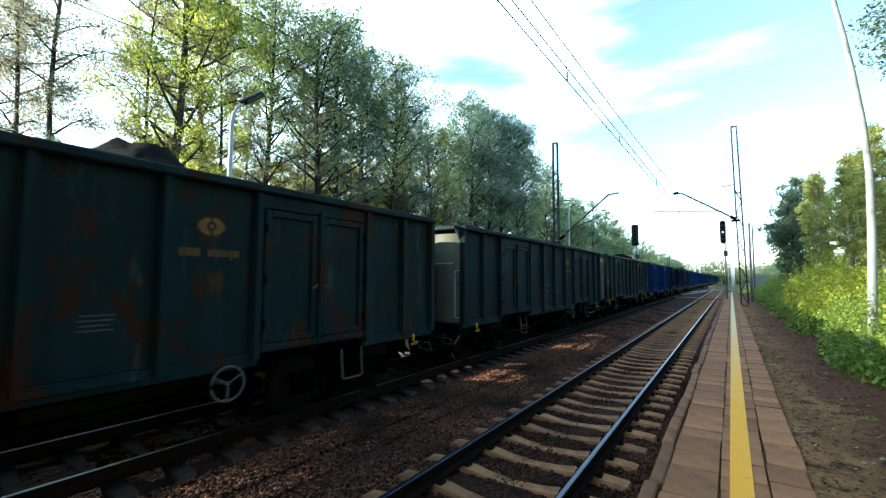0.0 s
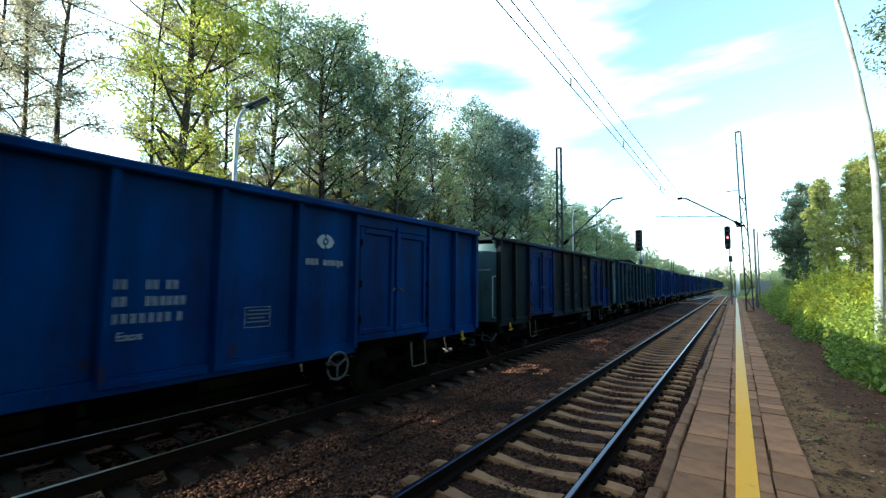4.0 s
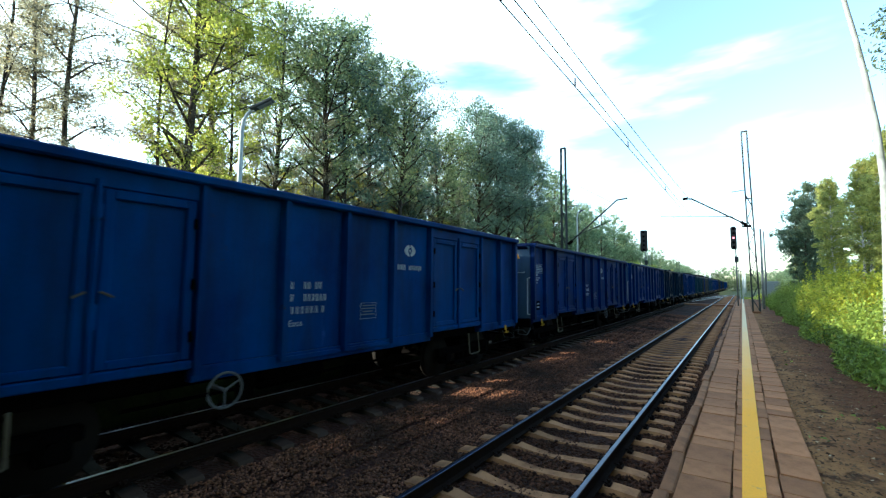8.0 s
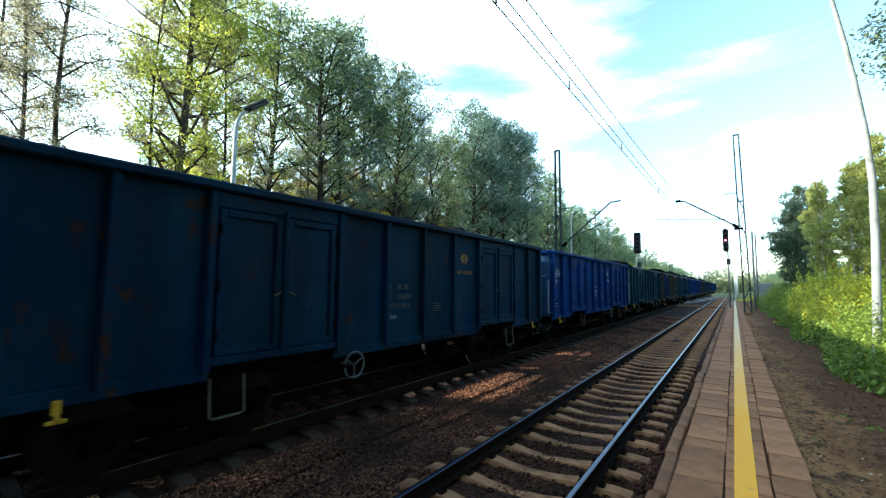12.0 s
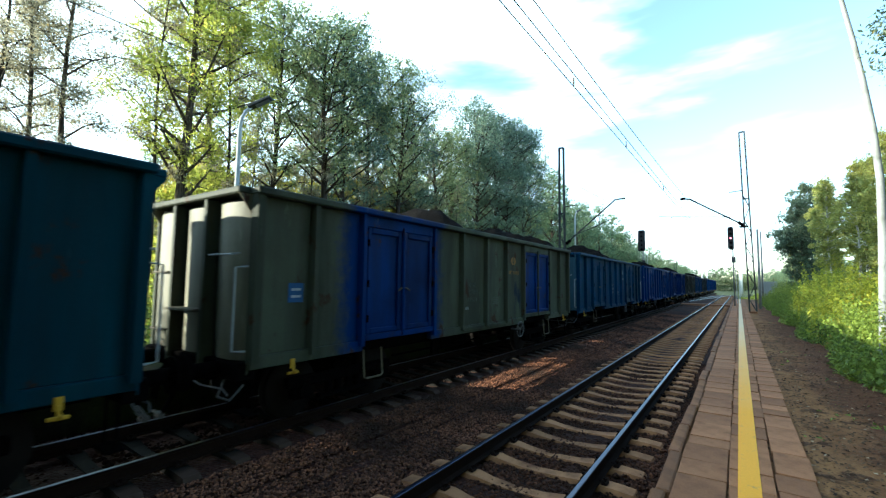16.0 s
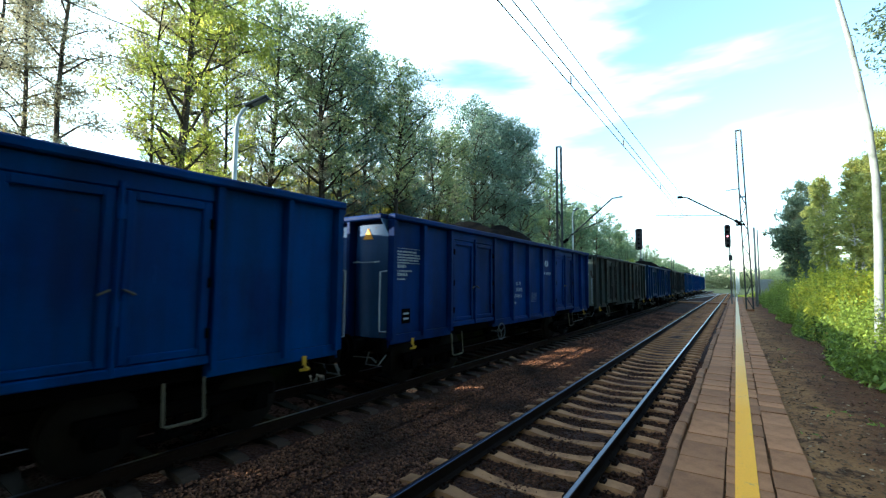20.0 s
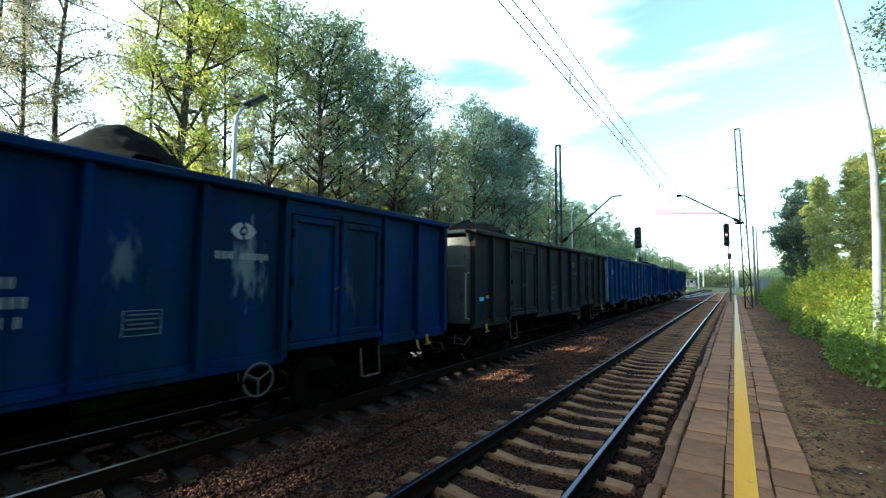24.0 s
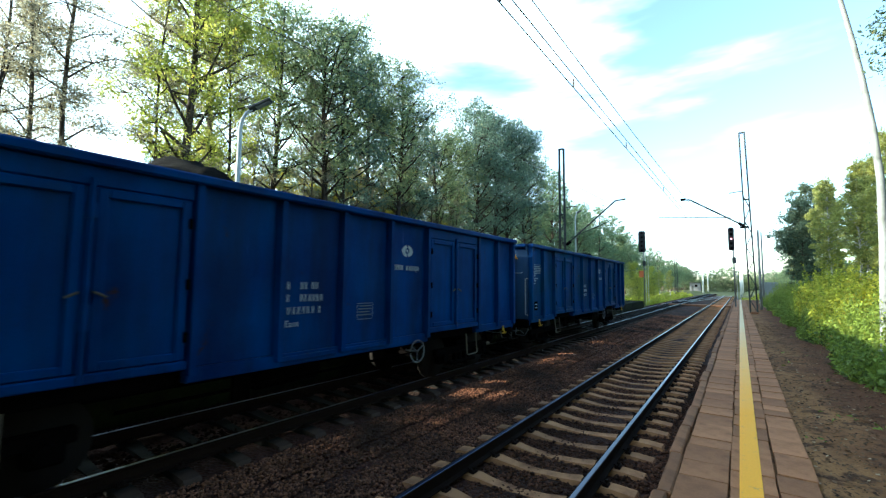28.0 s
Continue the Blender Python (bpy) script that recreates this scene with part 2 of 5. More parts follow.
def leaf_mat(name, dark, light, warm=0.08, through=0.55):
    """Leaves that let part of the light through."""
    k = Mat(name, 0.55, 0, 0.35)
    r = k.island()
    c = k.mix(r, dark, light)
    c = k.mix(k.ramp(r, 1 - warm, 1.0), c, (0.26, 0.17, 0.03))
    c = k.mix(k.ramp(k.noise(0.45, 3), 0.35, 0.7), c, tuple(0.5 * a + 0.5 * b for a, b in zip(dark, light)))
    k.link(c, k.p.inputs["Base Color"])
    tr = k.t.nodes.new("ShaderNodeBsdfTranslucent")
    k.link(k.scale_value(c, r, 1.2, 1.9), tr.inputs["Color"])
    ms = k.t.nodes.new("ShaderNodeMixShader")
    ms.inputs[0].default_value = through
    k.link(k.p.outputs[0], ms.inputs[1])
    k.link(tr.outputs[0], ms.inputs[2])
    k.link(ms.outputs[0], k.t.nodes["Material Output"].inputs[0])
    return k.m


def bark_mat(name, col, dark, birch=False):
    k = Mat(name, 0.95, 0, 0.2)
    n = k.noise(6 if birch else 14, 4, 0.6, (1, 1, 2.6) if birch else (1, 1, 0.18))
    c = k.mix(k.ramp(n, 0.5 if birch else 0.38, 0.62), col, dark)
    return k.done(c, n, 0.02, 0.7)


def wagon_paint(name, main, second, rust, seed, stain=0.35, patches=(), spec=0.07):
    """Old sprayed paint over sheet steel: fading in clouds, streaks running down, rust in spots."""
    k = Mat(name, 0.5, 0, spec)
    mp = k.node("ShaderNodeMapping", Location=(seed * 7.3, seed * 3.1, seed * 1.7))
    k.link(k.co.outputs["Object"], mp.inputs["Vector"])

    def nz(scale, detail, stretch=(1, 1, 1), rough=0.6):
        m2 = k.node("ShaderNodeMapping", Scale=stretch)
        k.link(mp.outputs[0], m2.inputs["Vector"])
        n = k.node("ShaderNodeTexNoise", Scale=scale, Detail=detail, Roughness=rough)
        k.link(m2.outputs[0], n.inputs["Vector"])
        return n.outputs["Fac"]

    cloud, streak, spot, fine = nz(0.8, 5), nz(3.2, 4, (1, 1, 0.10)), nz(2.1, 7, (1, 1, 0.7), 0.7), nz(30, 3)
    scuff = nz(4.6, 6, (1, 1, 0.16), 0.75)
    c = k.mix(k.ramp(cloud, 0.38, 0.66), main, second)
    for yc, half, zc, high, col, wild in patches:
        # a sprayed or spilt patch about (yc, zc) with a ragged edge
        sep = k.t.nodes.new("ShaderNodeSeparateXYZ")
        k.link(k.co.outputs["Object"], sep.inputs[0])

        def off(out, c, size):
            a, b, d = (k.t.nodes.new("ShaderNodeMath") for i in range(3))
            a.operation, b.operation, d.operation = "SUBTRACT", "ABSOLUTE", "DIVIDE"
            a.inputs[1].default_value, d.inputs[1].default_value = c, size
            k.link(out, a.inputs[0])
            k.link(a.outputs[0], b.inputs[0])
            k.link(b.outputs[0], d.inputs[0])
            return d.outputs[0]
        far = k.t.nodes.new("ShaderNodeMath")
        far.operation = "MAXIMUM"
        k.link(off(sep.outputs[1], yc, half), far.inputs[0])
        k.link(off(sep.outputs[2], zc, high), far.inputs[1])
        if wild > 1:
            sq = k.t.nodes.new("ShaderNodeMath")
            sq.operation, sq.inputs[1].default_value = "MULTIPLY", 0.45
            k.link(far.outputs[0], sq.inputs[0])
            far = sq
        rag = k.t.nodes.new("ShaderNodeMath")
        rag.operation = "MULTIPLY_ADD"
        rag.inputs[1].default_value = wild
        k.link(nz(5.0, 6, (1, 1, 0.22 if wild > 1 else 1), 0.7), rag.inputs[0])
        k.link(far.outputs[0], rag.inputs[2])
        lim = (0.22 + 0.47 * wild, 0.10 + 0.44 * wild) if wild > 1 else (1.05 + 0.45 * wild, 0.85 + 0.40 * wild)
        c = k.mix(k.ramp(rag.outputs[0], *lim), c, col)
    c = k.scale_value(c, k.ramp(nz(1.5, 4, (1, 1, 0.14)), 0.36, 0.60), 1.0 - stain, 1.12)
    grime = k.t.nodes.new("ShaderNodeMath")
    grime.operation = "MULTIPLY"
    grime.inputs[1].default_value = stain
    k.link(k.ramp(streak, 0.45, 0.75), grime.inputs[0])
    c = k.mix(grime.outputs[0], c, (0.010, 0.0085, 0.0075))
    c = k.mix(k.ramp(spot, 0.67 - 0.24 * rust, 0.72 - 0.22 * rust), c, (0.030, 0.012, 0.006))
    c = k.mix(k.ramp(scuff, 0.665 - 0.15 * rust, 0.80), c, tuple(0.035 + 2.0 * v for v in second))
    c = k.scale_value(c, fine, 0.85, 1.15)
    rr = k.t.nodes.new("ShaderNodeMapRange")
    rr.inputs["To Min"].default_value, rr.inputs["To Max"].default_value = (0.48, 0.74) if spec < 0.4 else (0.25, 0.45)
    k.link(cloud, rr.inputs["Value"])
    k.link(rr.outputs[0], k.p.inputs["Roughness"])
    return k.done(c, k.mix(0.5, cloud, fine), 0.006, 0.4)


BALLAST = ballast_mat("ballast_bed", (0.029, 0.0108, 0.0068))
STONE, STONE_SHADED, STONE_DARK = stone_mat("ballast_stone"), stone_mat("shaded_ballast_stone", 0.08), stone_mat("dark_ballast_stone", 0.5)
SLEEPER = concrete_mat("sleeper_concrete", (0.38, 0.185, 0.078), (0.155, 0.068, 0.030), 4.0)


def shaded_sleeper_mat():
    """Bare concrete ends; between and beside the rails the train's shade is painted near black."""
    k = Mat("sleeper_shaded_concrete", 0.9, 0, 0.2)
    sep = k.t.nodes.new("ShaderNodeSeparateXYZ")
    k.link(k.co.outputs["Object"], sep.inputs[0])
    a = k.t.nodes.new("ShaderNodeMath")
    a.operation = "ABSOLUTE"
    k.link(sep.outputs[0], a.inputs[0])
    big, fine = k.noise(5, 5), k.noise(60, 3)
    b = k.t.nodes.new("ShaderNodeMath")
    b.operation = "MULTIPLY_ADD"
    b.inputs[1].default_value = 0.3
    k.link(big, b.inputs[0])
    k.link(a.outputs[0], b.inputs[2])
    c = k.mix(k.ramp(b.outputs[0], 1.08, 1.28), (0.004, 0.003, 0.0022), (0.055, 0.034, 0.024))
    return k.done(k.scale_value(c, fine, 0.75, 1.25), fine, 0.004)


SLEEPER_SHADED = shaded_sleeper_mat()
SLAB = concrete_mat("paving_concrete", (0.355, 0.156, 0.068), (0.150, 0.062, 0.028), 2.6)
KERB = concrete_mat("kerb_concrete", (0.25, 0.112, 0.050), (0.12, 0.053, 0.025), 3.5)
MAST_GREY = plain("weathered_steel", (0.05, 0.055, 0.055), 0.7, 0.3)
PALE_POLE = concrete_mat("pale_pole", (0.19, 0.20, 0.205), (0.13, 0.135, 0.13), 2.5, 0.7)
LAMP_PAINT = plain("pale_lamp_paint", (0.42, 0.45, 0.44), 0.6)
GALV = plain("galvanised_steel", (0.52, 0.54, 0.55), 0.5, 0.6, 0.12)
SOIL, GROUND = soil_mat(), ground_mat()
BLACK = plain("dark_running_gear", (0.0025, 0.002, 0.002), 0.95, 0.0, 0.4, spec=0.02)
RAIL_SIDE = plain("rusty_rail", (0.012, 0.0065, 0.0045), 0.9, 0.0, 0.3, 20, spec=0.08)
RAIL_TOP = plain("polished_rail_head", (0.070, 0.080, 0.120), 0.30, 1.0, 0.08, 30, 0.0005)
TYRE = plain("wheel_steel", (0.012, 0.010, 0.009), 0.8, 0.2, spec=0.1)
COAL = plain("coal", (0.0042, 0.0036, 0.0034), 0.95, 0.0, 0.6, 9, 0.08, 0.08)
YELLOW = plain("hook_yellow", (0.40, 0.24, 0.012), 0.6, 0, 0.2)
TRIANGLE = plain("warning_orange", (0.62, 0.26, 0.012), 0.6, 0, 0.15)
STENCIL_GREY = plain("stencil_grey", (0.10, 0.115, 0.135), 0.7, 0, 0.4, 12)
WHITE = plain("stencil_white", (0.27, 0.295, 0.32), 0.7, 0, 0.3, 12)
WHEEL_GREY = plain("handwheel_grey", (0.075, 0.078, 0.078), 0.6, 0.2, 0.25)
FRAME_GREY = plain("step_iron", (0.075, 0.064, 0.042), 0.8, 0.1, 0.3)
ORANGE_FADED = plain("faded_orange_stencil", (0.16, 0.085, 0.022), 0.8, 0, 0.4, 12)
SIGNAL_BLACK = plain("signal_black", (0.012, 0.012, 0.014), 0.6)
HUT_WALL = concrete_mat("hut_plaster", (0.17, 0.18, 0.19), (0.12, 0.12, 0.12), 1.0)
WIRE = plain("copper_wire", (0.06, 0.05, 0.045), 0.6, 0.4)


def yellow_line_mat():
    k = Mat("yellow_line_paint", 0.75, 0, 0.3)
    wear, fine = k.noise(9, 6, 0.7), k.noise(70, 2)
    c = k.mix(k.ramp(wear, 0.60, 0.70), (0.95, 0.435, 0.024), (0.55, 0.30, 0.10))
    # glare on the far stretch is put into the colour as cream
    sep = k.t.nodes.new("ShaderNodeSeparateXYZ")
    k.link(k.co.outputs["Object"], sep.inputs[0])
    far_glare = k.t.nodes.new("ShaderNodeMath")
    far_glare.operation, far_glare.inputs[1].default_value = "MULTIPLY_ADD", 5.0
    k.link(k.noise(1.2, 4), far_glare.inputs[0])
    k.link(sep.outputs[1], far_glare.inputs[2])
    c = k.mix(k.ramp(far_glare.outputs[0], 9.0, 26.0), c, (0.80, 0.62, 0.36))
    return k.done(k.scale_value(c, fine, 0.85, 1.12), fine, 0.002)


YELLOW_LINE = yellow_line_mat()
LEAF_DARK = leaf_mat("leaves_dark_green", (0.055, 0.088, 0.046), (0.265, 0.310, 0.140), 0.07, 0.6)
# the ash leaves carry the blue of the haze in their colour
LEAF_ASH = leaf_mat("leaves_hazy_blue_green", (0.040, 0.074, 0.060), (0.165, 0.225, 0.160), 0.04, 0.55)
LEAF_GOLD = leaf_mat("leaves_golden_green", (0.085, 0.095, 0.016), (0.42, 0.38, 0.060), 0.2, 0.62)
LEAF_LIGHT = leaf_mat("leaves_yellow_green", (0.125, 0.160, 0.028), (0.39, 0.41, 0.075), 0.10, 0.62)
LEAF_ASPEN = leaf_mat("leaves_aspen", (0.034, 0.056, 0.036), (0.135, 0.175, 0.105), 0.05, 0.5)
# paler and bluer than nearer leaves: distance haze put into the colour
LEAF_HAZE = leaf_mat("leaves_haze_paled", (0.055, 0.095, 0.058), (0.22, 0.290, 0.155), 0.06, 0.55)
LEAF_BIRCH = leaf_mat("leaves_birch", (0.115, 0.112, 0.080), (0.26, 0.245, 0.165), 0.15, 0.6)
LEAF_BIRCH_YELLOW = leaf_mat("leaves_yellowing_birch", (0.115, 0.140, 0.045), (0.47, 0.47, 0.135), 0.14, 0.58)
LEAF_WEED = leaf_mat("leaves_weeds", (0.016, 0.044, 0.008), (0.31, 0.39, 0.055), 0.08, 0.28)
LEAF_WEED_PALE = leaf_mat("leaves_goldenrod", (0.13, 0.17, 0.018), (0.56, 0.54, 0.065), 0.12, 0.5)
BARK = bark_mat("bark_grey_brown", (0.115, 0.092, 0.07), (0.035, 0.028, 0.02))
BARK_DARK = bark_mat("bark_dark_brown", (0.055, 0.043, 0.032), (0.016, 0.012, 0.009))
BARK_BIRCH = bark_mat("bark_birch", (0.60, 0.57, 0.50), (0.10, 0.09, 0.08), True)


def glow(name, col, power):
    k = Mat(name, 0.3)
    k.p.inputs["Emission Color"].default_value = (*col, 1)
    k.p.inputs["Emission Strength"].default_value = power
    return k.done(tuple(0.5 * v for v in col))


RED_LIGHT = glow("red_signal_lamp", (1.0, 0.22, 0.26), 1.3)

# ---- ground, tracks and platforms ----
TRACK_B, TRACK_B_Z = -4.40, 0.10
grid = Geo()
xs = [-3000, -400, -60, -30, -14, -9.2, -2.5, 4.0, 9.0, 30, 60, 400, 3000]
ys = [-3000, -400, -60, -20, 0, 20, 40, 60, 100, 160, 400, 3000]
rise = {-3000: 4, -400: 2, -60: 0.4, -30: 0.1, -14: -0.1, -9.2: -0.55, -2.5: -0.62, 4.0: -0.62, 9.0: 0.35, 30: 0.6, 60: 1, 400: 2, 3000: 4}
gv = [(x, y, rise[x]) for y in ys for x in xs]
gf = [(j * len(xs) + i, j * len(xs) + i + 1, (j + 1) * len(xs) + i + 1, (j + 1) * len(xs) + i) for j in range(len(ys) - 1) for i in range(len(xs) - 1)]
grid.add(gv, gf)
thing("ground", "rough grassy ground running to the horizon", "ground", kind="structure", geo=grid, mat=GROUND)


def bed(name, x0, x1, y0, y1):
    """A ballast bed: shoulders down to the ground, an uneven top."""
    nx, ny = 34, int((y1 - y0) / 0.35)
    X, Y = np.linspace(x0, x1, nx), np.linspace(y0, y1, ny)
    vs = []
    for y in Y:
        for x in X:
            z = -0.25 + 0.035 * noise.noise((x * 1.3, y * 0.9, 3)) + 0.025 * noise.noise((x * 6, y * 6, 1))
            z += TRACK_B_Z * min(1.0, max(0.0, (-1.6 - x) / 1.4))
            edge = min(x - x0, x1 - x)
            if edge < 0.55:
                z -= (0.55 - edge) * 0.75
            vs.append((x, y, z))
    fs = [(j * nx + i, j * nx + i + 1, (j + 1) * nx + i + 1, (j + 1) * nx + i) for j in range(ny - 1) for i in range(nx - 1)]
    ob = new(name, bulk(name, vs, fs, BALLAST, True))
    return tagged(ob, "dark brown crushed stone ballast between the tracks", "ballast", kind="structure")


bed("ballast_bed", -7.4, 2.1, -14, 130)


def rail_profile():
    return [(-0.075, -0.172), (0.075, -0.172), (0.075, -0.160), (0.012, -0.145), (0.009, -0.045), (0.036, -0.030), (0.036, -0.004), (-0.036, -0.004), (-0.036, -0.030), (-0.009, -0.045), (-0.012, -0.145), (-0.075, -0.160)]


def sleeper_mesh(mat):
    """A pre-stressed concrete sleeper: raised rail seats, a low waist, sloped flanks."""
    g = Geo()
    st = [(-1.25, 0.145, -0.245), (-1.22, 0.15, -0.195), (-1.0, 0.15, -0.178), (-0.55, 0.15, -0.178), (-0.35, 0.125, -0.205), (0, 0.11, -0.225), (0.35, 0.125, -0.205), (0.55, 0.15, -0.178), (1.0, 0.15, -0.178), (1.22, 0.15, -0.195), (1.25, 0.145, -0.245)]
    vs, fs = [], []
    for x, w, z in st:
        vs += [(x, -w, -0.40), (x, -w * 0.68, z), (x, w * 0.68, z), (x, w, -0.40)]
    for i in range(len(st) - 1):
        a, b = i * 4, i * 4 + 4
        fs += [(a, a + 1, b + 1, b), (a + 1, a + 2, b + 2, b + 1), (a + 2, a + 3, b + 3, b + 2)]
    g.add(vs, fs + [(0, 1, 2, 3), (40, 43, 42, 41)])
    return g.mesh("sleeper", mat)


def clip_mesh():
    g = Geo()
    g.box(-0.16, -0.085, -0.06, 0.06, -0.185, -0.150, 0.008).box(0.085, 0.16, -0.06, 0.06, -0.185, -0.150, 0.008)
    for s in (-1, 1):
        g.tube([(s * 0.13, 0.0, -0.16), (s * 0.13, 0.0, -0.105)], 0.013, 6)
        g.disc((s * 0.13, 0, -0.118), (0, 0, 1), 0.025, 0.022, 6)
        g.tube([(s * 0.14, -0.05, -0.15), (s * 0.10, -0.05, -0.135), (s * 0.06, -0.02, -0.14)], 0.009, 5)
    return g.mesh("rail_clip", RAIL_SIDE)


SLEEPER_ME, SLEEPER_ME_2, CLIP_ME = sleeper_mesh(SLEEPER), sleeper_mesh(SLEEPER_SHADED), clip_mesh()


def track(name, label, x, z, y0, y1, step, lead, clips):
    root = thing(name, label, "railway track", kind="structure", at=pose(x, 0, z))
    for s in (-0.75, 0.75):
        r = part("rail", Geo().sweep([(s + a, b) for a, b in rail_profile()], y0, y1), RAIL_SIDE, root, "rusty steel rail")
        part("rail_head", Geo().sweep([(s - 0.026, -0.004), (s + 0.026, -0.004), (s + 0.022, 0.0), (s - 0.022, 0.0)], y0, y1), RAIL_TOP, r, "polished running surface")
    rnd = random.Random(4)
    for i in range(int((y1 - y0) / step)):
        y = lead + y0 + i * step
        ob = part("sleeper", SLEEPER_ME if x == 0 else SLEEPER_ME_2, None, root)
        ob.matrix_basis = pose(rnd.uniform(-0.02, 0.02), y + rnd.uniform(-0.015, 0.015), rnd.uniform(-0.012, 0.004), 0, 0, rnd.uniform(-0.6, 0.6))
        if clips and -1 < y < 16:
            for s in (-0.75, 0.75):
                c = part("rail_clip", CLIP_ME, None, root)
                c.matrix_basis = pose(s, y, 0)
    return root


SL = 0.626
track("track_1", "near railway track with curved concrete sleepers and shiny rails", 0, 0, -14, 120, SL, 0.2, True)
track("track_2", "railway track under the moving coal train", TRACK_B, TRACK_B_Z, -14, 150, SL, 0.45, True)

# loose stones on the bed
rs = np.random.RandomState(5)


def scatter_stones(name, n, boxes, size, label, mat):
    octa = np.array([(1, 0, 0), (-1, 0, 0), (0, 1, 0), (0, -1, 0), (0, 0, 1), (0, 0, -1)], float)
    tri = np.array([(0, 2, 4), (2, 1, 4), (1, 3, 4), (3, 0, 4), (2, 0, 5), (1, 2, 5), (3, 1, 5), (0, 3, 5)])
    V, F = [], []
    area = np.array([(b[1] - b[0]) * (b[3] - b[2]) for b in boxes])
    pick = rs.choice(len(boxes), n, p=area / area.sum())
    for i in range(n):
        b = boxes[pick[i]]
        c = np.array([rs.uniform(b[0], b[1]), rs.uniform(b[2], b[3]), b[4] + rs.uniform(-0.01, 0.02)])
        s = size * rs.uniform(0.55, 1.25) * np.array([rs.uniform(0.7, 1.3), rs.uniform(0.7, 1.3), rs.uniform(0.5, 0.9)])
        a = rs.uniform(0, 6.3)
        o = (octa + rs.uniform(-0.25, 0.25, octa.shape)) * s
        V.append(np.stack([o[:, 0] * math.cos(a) - o[:, 1] * math.sin(a), o[:, 0] * math.sin(a) + o[:, 1] * math.cos(a), o[:, 2]], 1) + c)
        F.append(tri + 6 * i)
    ob = new(name, bulk(name, np.concatenate(V), np.concatenate(F), mat))
    return tagged(ob, label, "gravel", kind="stuff")


scatter_stones("gravel", 38000, [(-3.1, -2.4, 1.5, 16, -0.145), (-2.4, -2.0, 1.5, 16, -0.185), (-2.0, -1.3, 1.5, 16, -0.222), (-1.3, -0.95, 2, 16, -0.232)], 0.0235, "crushed brown ballast stones between the tracks", STONE)
scatter_stones("gravel", 21000, [(-0.95, -0.85, 2, 16, -0.235), (-0.66, 0.66, 2.2, 15, -0.25), (0.85, 1.62, 2.5, 16, -0.238)], 0.028, "dark brown crushed stones round the sleepers", STONE_DARK)
# these stones hold the shade under the train in their colour
scatter_stones("gravel", 9000, [(-6.3, -5.3, 1, 16, -0.15), (-5.0, -3.8, 1, 18, -0.165)], 0.045, "crushed stones under the train, blackened as if in its shade", STONE_SHADED)
scatter_stones("gravel", 9000, [(-3.1, -2.4, 16, 40, -0.15), (-2.4, -2.0, 16, 40, -0.19), (-2.0, -1.3, 16, 40, -0.228)], 0.05, "crushed brown ballast stones between the tracks", STONE)

# platform 1: kerb, three rows of slabs, the painted line, trodden soil behind
PZ, PX = 0.54, 1.654
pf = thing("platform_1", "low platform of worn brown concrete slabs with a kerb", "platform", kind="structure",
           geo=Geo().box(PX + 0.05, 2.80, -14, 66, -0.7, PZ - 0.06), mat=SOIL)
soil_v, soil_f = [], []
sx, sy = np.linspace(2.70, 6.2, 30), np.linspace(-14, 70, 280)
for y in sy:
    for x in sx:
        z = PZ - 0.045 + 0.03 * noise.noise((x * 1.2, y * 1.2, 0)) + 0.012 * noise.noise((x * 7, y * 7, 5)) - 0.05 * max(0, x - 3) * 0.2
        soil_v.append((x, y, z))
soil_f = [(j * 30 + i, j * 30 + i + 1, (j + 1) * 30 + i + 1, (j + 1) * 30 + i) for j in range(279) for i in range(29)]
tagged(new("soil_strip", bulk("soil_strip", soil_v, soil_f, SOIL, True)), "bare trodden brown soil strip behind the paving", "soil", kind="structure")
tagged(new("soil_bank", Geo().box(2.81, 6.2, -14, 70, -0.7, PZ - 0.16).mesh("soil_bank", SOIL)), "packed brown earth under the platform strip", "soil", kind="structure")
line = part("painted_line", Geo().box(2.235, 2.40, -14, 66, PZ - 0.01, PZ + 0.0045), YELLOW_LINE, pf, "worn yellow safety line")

# platform 2 beyond the train; its near-black colour stands for the shade there
def shaded_platform_mat():
    k = Mat("shaded_platform", 1.0, 0, 0.05)
    big, fine = k.noise(1.4, 5), k.noise(18, 4)
    c = k.mix(k.ramp(big, 0.4, 0.65), (0.014, 0.012, 0.009), (0.020, 0.026, 0.008))
    return k.done(k.scale_value(c, fine, 0.5, 1.5), fine, 0.02)


thing("platform_2", "low platform on the far side of the train, painted dark as if in shade", "platform", kind="structure",
            geo=Geo().box(-9.6, -6.15, -14, 50, -0.9, 0.60, 0.03), mat=shaded_platform_mat())

# ---- the train ----
PITCH, BODY = 13.93, 12.74
LOWER = 0.09
BAYS = [0.0, 1.01, 2.02, 4.09, 5.23, 6.37, 7.51, 8.65, 10.72, 11.73, BODY]
DOORS = (2, 7)
PROTO_PAINT = plain("paint_to_be_set", (0.05, 0.1, 0.2))


def text_mesh(body, size, mat):
    cu = bpy.data.curves.new("t", "FONT")
    cu.body, cu.size, cu.extrude = body, size, 0.002
    ob = new("t", cu)
    me = bpy.data.meshes.new_from_object(ob.evaluated_get(bpy.context.evaluated_depsgraph_get()))
    bpy.data.objects.remove(ob)
    me.materials.clear()
    me.materials.append(mat)
    return me


def bars(g, x, y, z, rows, rnd):
    """Stencilled writing as bars on the plane x: rows of (length, height)."""
    for w, h in rows:
        k = y
        while k < y + w - 0.02:
            s = min(rnd.uniform(0.035, 0.10), y + w - k)
            g.box(x, x + 0.003, k, k + s * 0.72, z - h, z)
            k += s
        z -= h * 1.75
    return g


